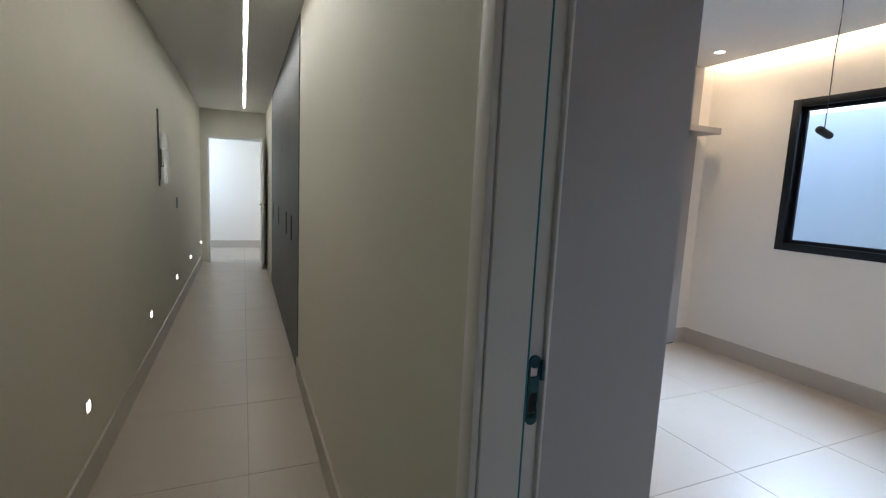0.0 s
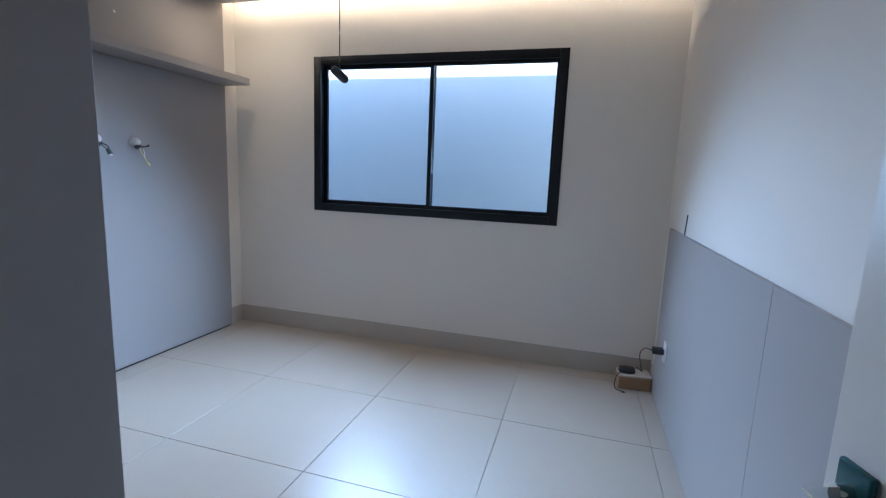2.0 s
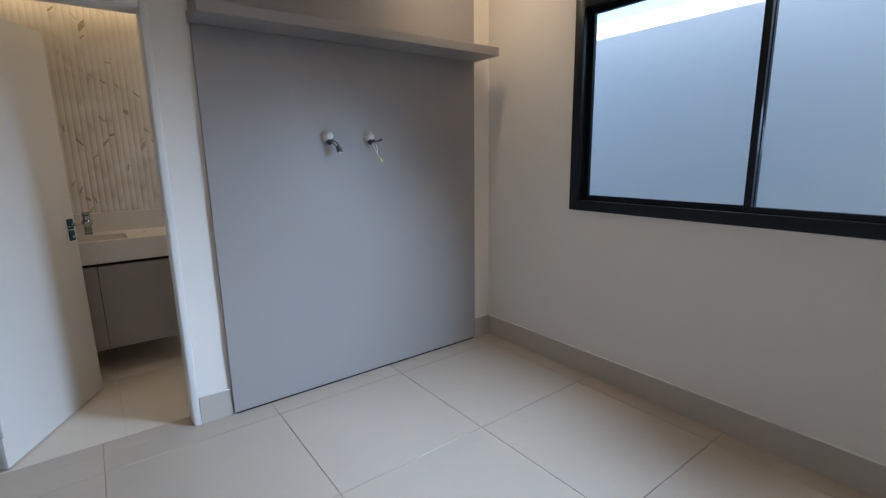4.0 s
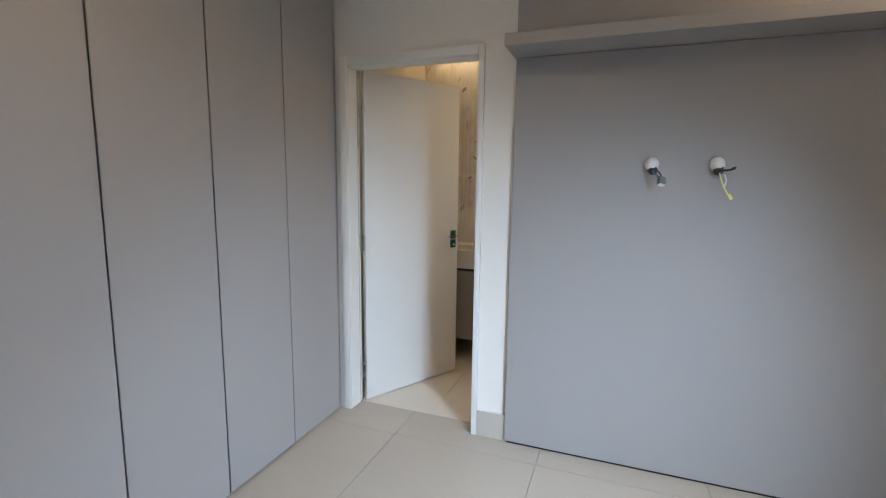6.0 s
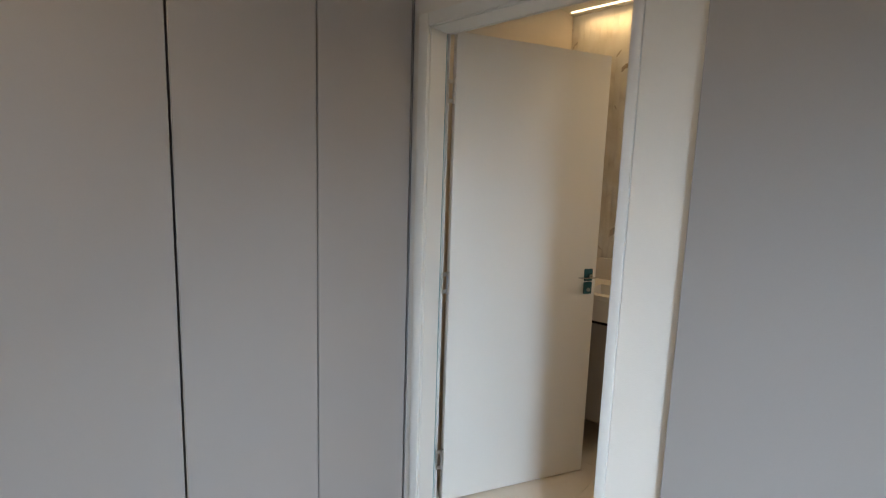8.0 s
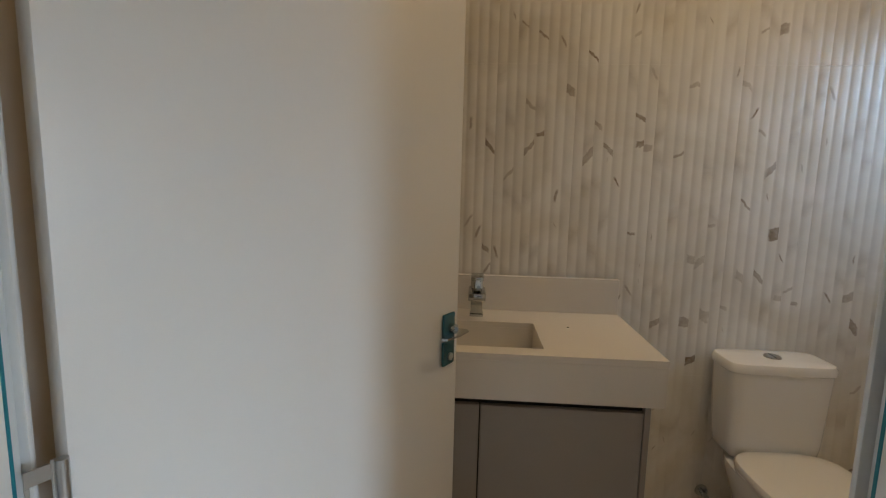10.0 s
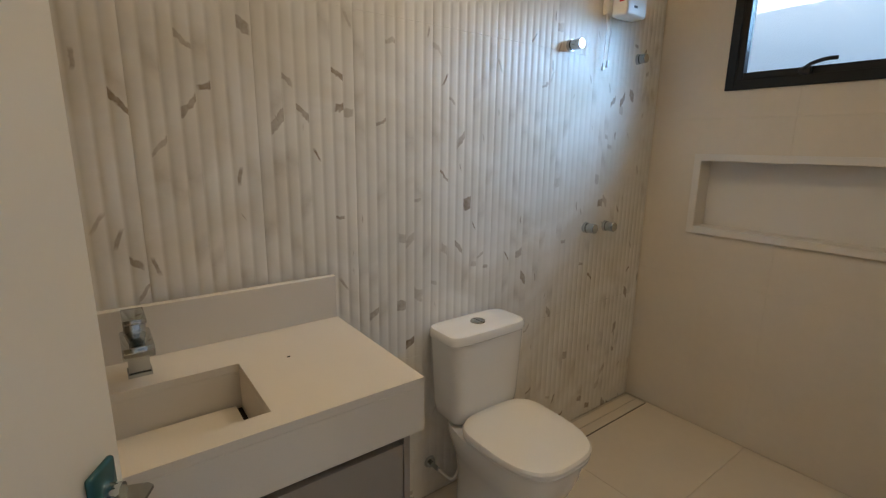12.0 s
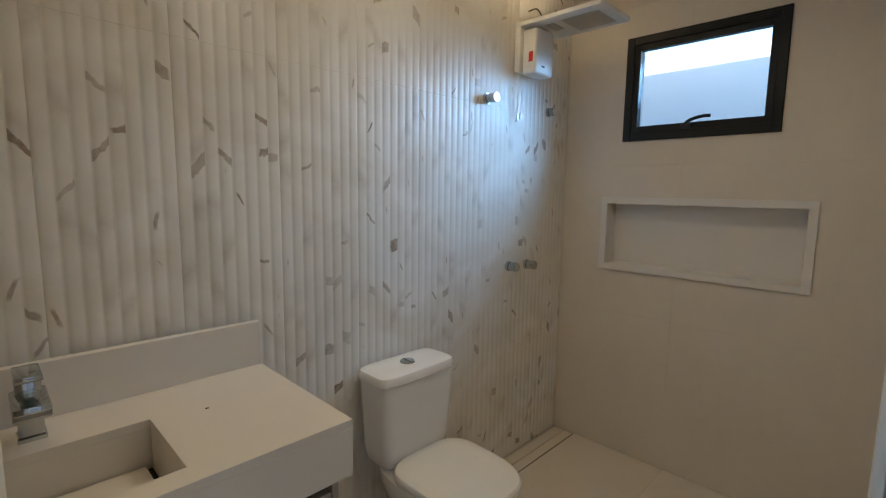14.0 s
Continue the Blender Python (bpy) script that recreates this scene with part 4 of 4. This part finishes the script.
def toilet():
    cx = 2.666
    ob = thing("toilet", (cx, 4.80, 0), "white close-coupled ceramic toilet with its lid down", "toilet")
    n = 44
    # pedestal and bowl
    rings = []
    for z, hx, front, back in ((0.001, 0.112, 0.205, 0.27), (0.03, 0.112, 0.205, 0.27), (0.10, 0.106, 0.19, 0.27), (0.19, 0.112, 0.20, 0.275), (0.27, 0.140, 0.235, 0.28),
                               (0.34, 0.168, 0.262, 0.285), (0.385, 0.178, 0.270, 0.290), (0.405, 0.178, 0.270, 0.290)):
        rings.append([(x, y, z) for x, y in outline(cx, 4.805, hx, front, back, 2.6, n)])
    part("bowl", loft(rings), CERAMIC, ob)
    rings = []
    for z, hx, f, b in ((0.406, 0.178, 0.270, 0.135), (0.410, 0.184, 0.276, 0.138), (0.422, 0.186, 0.278, 0.140), (0.426, 0.182, 0.274, 0.138)):
        rings.append([(x, y, z) for x, y in outline(cx, 4.800, hx, f, b, 3.1, n)])
    part("seat", loft(rings), SEAT_PLASTIC, ob)
    rings = []
    for z, s in ((0.4275, 0.975), (0.431, 1.0), (0.441, 1.0), (0.449, 0.975), (0.4535, 0.90), (0.4555, 0.70), (0.456, 0.3)):
        rings.append([(x, y, z) for x, y in outline(cx, 4.800, 0.188 * s, 0.280 * s, 0.142 * s, 3.1, n)])
    part("seat_lid", loft(rings), SEAT_PLASTIC, ob)
    # tank
    rings = []
    for z, hx, d in ((0.412, 0.150, 0.070), (0.425, 0.160, 0.080), (0.47, 0.168, 0.084), (0.735, 0.183, 0.088), (0.742, 0.182, 0.088)):
        rings.append([(x, y, z) for x, y in outline(cx, 5.017, hx, d, d, 6.5, n)])
    part("tank", loft(rings), CERAMIC, ob)
    rings = []
    for z, hx, d in ((0.7425, 0.186, 0.091), (0.746, 0.190, 0.094), (0.768, 0.190, 0.094), (0.778, 0.184, 0.089), (0.781, 0.165, 0.072), (0.782, 0.05, 0.03)):
        rings.append([(x, y, z) for x, y in outline(cx, 5.017, hx, d, d, 6.0, n)])
    lid = part("tank_lid", loft(rings), CERAMIC, ob)
    part("flush_button", rod((cx + 0.0, 5.02, 0.782), (cx + 0.0, 5.02, 0.787), 0.030, 0.028, 28), CHROME, lid, "round chrome dual flush button")
    part("button_split", box((cx - 0.001, 4.993, 0.7871), (cx + 0.001, 5.047, 0.7876)), DARK_GAP, lid)
    # supply
    sup = thing("supply_valve", (2.51, 5.11, 0.16), "chrome toilet supply valve and braided hose", "valve")
    part("rosette", rod((2.51, 5.1195, 0.163), (2.51, 5.108, 0.163), 0.026, 0.022), CHROME, sup)
    part("stub", rod((2.51, 5.108, 0.163), (2.51, 5.06, 0.163), 0.009), CHROME, sup)
    part("hose", tube(curve_points([(2.512, 5.062, 0.163), (2.555, 5.03, 0.115), (2.585, 5.02, 0.16), (2.575, 5.03, 0.30), (2.57, 5.03, 0.412)], 10), 0.006), STEEL, sup)


toilet()


def niche():
    y0, y1, z0, z1 = NICHE
    ob = thing("wall_niche", (X_BATH, (y0 + y1) / 2, z0), "white stone lined niche let into the shower wall", "niche", "", "structure")
    t = 0.022
    xb = 4.088
    xf = X_BATH - 0.006
    part("sill", box((xf, y0 + 0.001, z0 + 0.001), (xb, y1 - 0.001, z0 + t), 0.0012), STONE, ob)
    part("top", box((xf, y0 + 0.001, z1 - t), (xb, y1 - 0.001, z1 - 0.001), 0.0012), STONE, ob)
    part("side", box((xf, y0 + 0.001, z0 + t), (xb, y0 + t, z1 - t), 0.0012), STONE, ob)
    part("side", box((xf, y1 - t, z0 + t), (xb, y1 - 0.001, z1 - t), 0.0012), STONE, ob)
    part("back", box((xb - 0.012, y0 + t, z0 + t), (xb, y1 - t, z1 - t)), STONE, ob)
    for a, b in (((y0 - 0.012, z0 - 0.012), (y1 + 0.012, z0 + t)), ((y0 - 0.012, z1 - t), (y1 + 0.012, z1 + 0.012)), ((y0 - 0.012, z0 + t), (y0 + t, z1 - t)), ((y1 - t, z0 + t), (y1 + 0.012, z1 - t))):
        part("border", box((X_BATH - 0.0125, a[0], a[1]), (X_BATH - 0.0062, b[0], b[1]), 0.001), STONE, ob)


niche()


def valve_cap(name, x, z, length, r, label, flare=1.0):
    ob = thing(name, (x, Y_TILE, z), label, "valve", "shower valves")
    part("rosette", rod((x, Y_TILE + 0.004, z), (x, Y_TILE - 0.012, z), r * 1.15, r * 1.05, 28), CHROME, ob)
    rings = []
    for s, k in ((0.012, 0.8), (0.016, 0.95), (0.7 * length, flare), (length - 0.004, flare), (length, flare * 0.9)):
        rings.append([(x + r * k * math.cos(2 * math.pi * i / 28), Y_TILE - s, z + r * k * math.sin(2 * math.pi * i / 28)) for i in range(28)])
    part("knob", loft(rings), CHROME, ob)


valve_cap("shower_valve", 3.446, 1.069, 0.058, 0.024, "round chrome shower valve knob on the fluted wall")
valve_cap("shower_valve", 3.605, 1.064, 0.058, 0.024, "round chrome shower valve knob on the fluted wall")
valve_cap("stop_valve", 3.236, 1.883, 0.062, 0.022, "polished chrome stop valve cap catching the window light")
valve_cap("stop_valve", 3.762, 1.886, 0.045, 0.022, "small round chrome stop valve cap near the corner")


def shower():
    ob = thing("electric_shower", (3.5, 5.1, 2.03), "white flat electric shower with a wide head and pull cords", "shower")
    part("back_plate", box((3.435, 5.085, 2.035), (3.62, 5.118, 2.25), 0.006, 2), WHITE_PLASTIC, ob)
    part("heater_body", box((3.455, 5.005, 2.022), (3.605, 5.0845, 2.235), 0.012, 3), WHITE_PLASTIC, ob)
    head = part("head", box((3.435, 4.675, 2.246), (3.725, 5.118, 2.268), 0.006, 2), WHITE_PLASTIC, ob, "wide flat shower head")
    part("spray_plate", box((3.49, 4.715, 2.2425), (3.675, 4.90, 2.2456), 0.001), STEEL, head)
    part("grille", box((3.50, 4.945, 2.2425), (3.60, 4.99, 2.2456), 0.001), STEEL, head)
    part("sticker", box((3.4538, 5.022, 2.078), (3.4552, 5.046, 2.125)), RED, ob, "red energy sticker")
    part("maker_badge", box((3.505, 5.0035, 2.055), (3.53, 5.0049, 2.064)), DARK_LAMINATE, ob)
    for x, z in ((3.445, 1.83), (3.475, 1.845)):
        c = part("cord", tube(curve_points([(x, 5.098, 2.036), (x + 0.003, 5.096, 1.95), (x, 5.098, z)], 6), 0.0036), WHITE_PLASTIC, ob)
        part("cord_bead", rod((x, 5.098, z), (x, 5.098, z - 0.03), 0.005, 0.007), STEEL, c)
    plate = thing("blank_plate", (3.5, 5.115, 2.36), "white outlet plate with a hanging wire", "wall plate")
    part("plate", box((3.468, 5.112, 2.29), (3.548, 5.121, 2.415), 0.003, 2), WHITE_PLASTIC, plate)
    part("wire", tube(curve_points([(3.53, 5.111, 2.345), (3.545, 5.07, 2.35), (3.562, 5.05, 2.31), (3.570, 5.045, 2.27)], 8), 0.0035), RUBBER, plate)


shower()

tape2 = thing("led_tape", (2.2, 5.05, Z_BATH), "warm led tape at the top of the fluted wall", "led strip")
part("tape", box((0.95, 5.036, Z_BATH - 0.006), (3.45, 5.046, Z_BATH - 0.0006)), LED_TAPE, tape2)

drain = thing("linear_drain", (3.4, 5.05, 0), "tiled linear shower drain along the wall foot", "drain")
# near-black bed puts the shade into the drain slots
part("channel", box((2.90, 4.984, -0.0055), (3.966, 5.109, -0.004)), DARK_GAP, drain)
part("cover", box((2.905, 4.989, -0.0035), (3.960, 5.045, 0.0005), 0.0006), BATH_TILE, drain, "tile-filled drain cover")
part("cover", box((2.905, 5.0485, -0.0035), (3.960, 5.106, 0.0005), 0.0006), BATH_TILE, drain, "tile-filled drain cover")


# ---- tiles ----
def lay_tiles(parent, mat, spans, xs, ys, name="floor_tile", joint=0.0016):
    """Floor tiles of a grid, cut to the spans (x0, y0, x1, y1) that they cover."""
    for x0, y0, x1, y1 in spans:
        for i in range(len(xs) - 1):
            for k in range(len(ys) - 1):
                a, b = max(xs[i] + joint, x0), min(xs[i + 1] - joint, x1)
                c, d = max(ys[k] + joint, y0), min(ys[k + 1] - joint, y1)
                if b - a > 0.01 and d - c > 0.01:
                    part(name, box((a, c, -0.0055), (b, d, 0.0), 0.0008), mat, parent, "", False)


gx = [-0.118 + 0.802 * k for k in range(-3, 7)]
gy = [0.968 + 0.802 * k for k in range(-4, 14)]
lay_tiles(floor, PORCELAIN, [(HALL_L, -2.2, HALL_R, 9.15), (HALL_R, 0.06, 0.401, 0.965), (0.401, 0.054, 4.027, 3.55), (1.0, 3.551, 2.0, 3.665), (-0.676, 9.15, 0.161, 9.30), (-1.98, 9.301, 1.6, 11.10)], gx, gy)
bx = [1.585 + 0.802 * k for k in range(-1, 5)]
by = [4.465 + 0.802 * k for k in range(-1, 3)]
lay_tiles(bath_floor, BATH_TILE, [(0.921, 3.667, 2.898, 5.12), (2.8985, 3.667, 3.976, 4.9825)], bx, by, joint=0.0007)


def plain_wall_tiles():
    """Flat beige tiles on the window wall of the bathroom, cut round window and niche."""
    base = bpy.data.objects["wall_east_bathroom"]
    cuts = [(BATH_WIN[0] - 0.0, BATH_WIN[1] + 0.0, BATH_WIN[2], BATH_WIN[3]), (NICHE[0], NICHE[1], NICHE[2], NICHE[3])]
    ys = sorted([3.671, 4.482, Y_TILE])
    zs = [0.0, 0.80, 1.60, 2.40, Z_BATH]
    for i in range(len(ys) - 1):
        for k in range(len(zs) - 1):
            pieces = [(ys[i] + 0.0003, ys[i + 1] - 0.0003, zs[k] + 0.0003, zs[k + 1] - 0.0003)]
            for a, b, c, d in cuts:
                nxt = []
                for p0, p1, q0, q1 in pieces:
                    if p1 <= a or p0 >= b or q1 <= c or q0 >= d:
                        nxt.append((p0, p1, q0, q1))
                        continue
                    if p0 < a:
                        nxt.append((p0, a, q0, q1))
                    if p1 > b:
                        nxt.append((b, p1, q0, q1))
                    m0, m1 = max(p0, a), min(p1, b)
                    if q0 < c:
                        nxt.append((m0, m1, q0, c))
                    if q1 > d:
                        nxt.append((m0, m1, d, q1))
                pieces = nxt
            for p0, p1, q0, q1 in pieces:
                if p1 - p0 > 0.002 and q1 - q0 > 0.002:
                    part("wall_tile", box((X_BATH, p0, q0), (X_BATH + 0.0096, p1, q1)), BATH_TILE, base, "", False)


plain_wall_tiles()


def fluted_tiles():
    """Fluted tiles 0.30 m wide, eight reeds each, on the wall behind vanity and toilet."""
    base = bpy.data.objects["wall_tiled"]
    w, reeds = 0.302, 8
    x_lines = [2.211 + w * k for k in range(-5, 7)]
    z_lines = [0.0, 0.654, 1.856, Z_BATH]

    def tile(x0, x1, z0, z1):
        bm = bmesh.new()
        a, b = x0 + 0.0002, x1 - 0.0002
        pitch = (x1 - x0) / max(1, round((x1 - x0) / (w / reeds)))
        prof = []
        steps = round((x1 - x0) / pitch)
        for r in range(steps):
            for step in range(9):
                q = step / 9
                d = (0.40 - q) / 0.40 if q < 0.40 else (q - 0.40) / 0.60
                h = 0.0004 + 0.0027 * (1 - d ** 2.1)
                prof.append((min(max(x0 + (r + q) * pitch, a), b), Y_TILE + 0.004 - h))
        prof.append((b, Y_TILE + 0.0036))
        rows = []
        for z in (z0 + 0.0003, z1 - 0.0003):
            rows.append([bm.verts.new((x, y, z)) for x, y in prof])
        for i in range(len(prof) - 1):
            bm.faces.new((rows[0][i], rows[0][i + 1], rows[1][i + 1], rows[1][i]))
        back = [[bm.verts.new((x, Y_TILE + 0.0118, z)) for x in (a, b)] for z in (z0 + 0.0003, z1 - 0.0003)]
        bm.faces.new((rows[0][0], rows[1][0], back[1][0], back[0][0]))
        bm.faces.new((rows[0][-1], back[0][1], back[1][1], rows[1][-1]))
        bm.faces.new(rows[1] + [back[1][1], back[1][0]])
        bm.faces.new([back[0][0], back[0][1]] + rows[0][::-1])
        part("fluted_tile", bm, FLUTED, base, "", True)

    for i in range(len(x_lines) - 1):
        a, b = max(x_lines[i], 0.921), min(x_lines[i + 1], X_BATH - 0.0045)
        if b - a < 0.02:
            continue
        for k in range(len(z_lines) - 1):
            tile(a, b, z_lines[k], z_lines[k + 1])


fluted_tiles()
part("corner_joint", box((X_BATH - 0.004, Y_TILE - 0.0005, 0.0), (X_BATH + 0.0094, Y_TILE + 0.0115, Z_BATH)), BATH_TILE, bpy.data.objects["wall_tiled"], "", False)
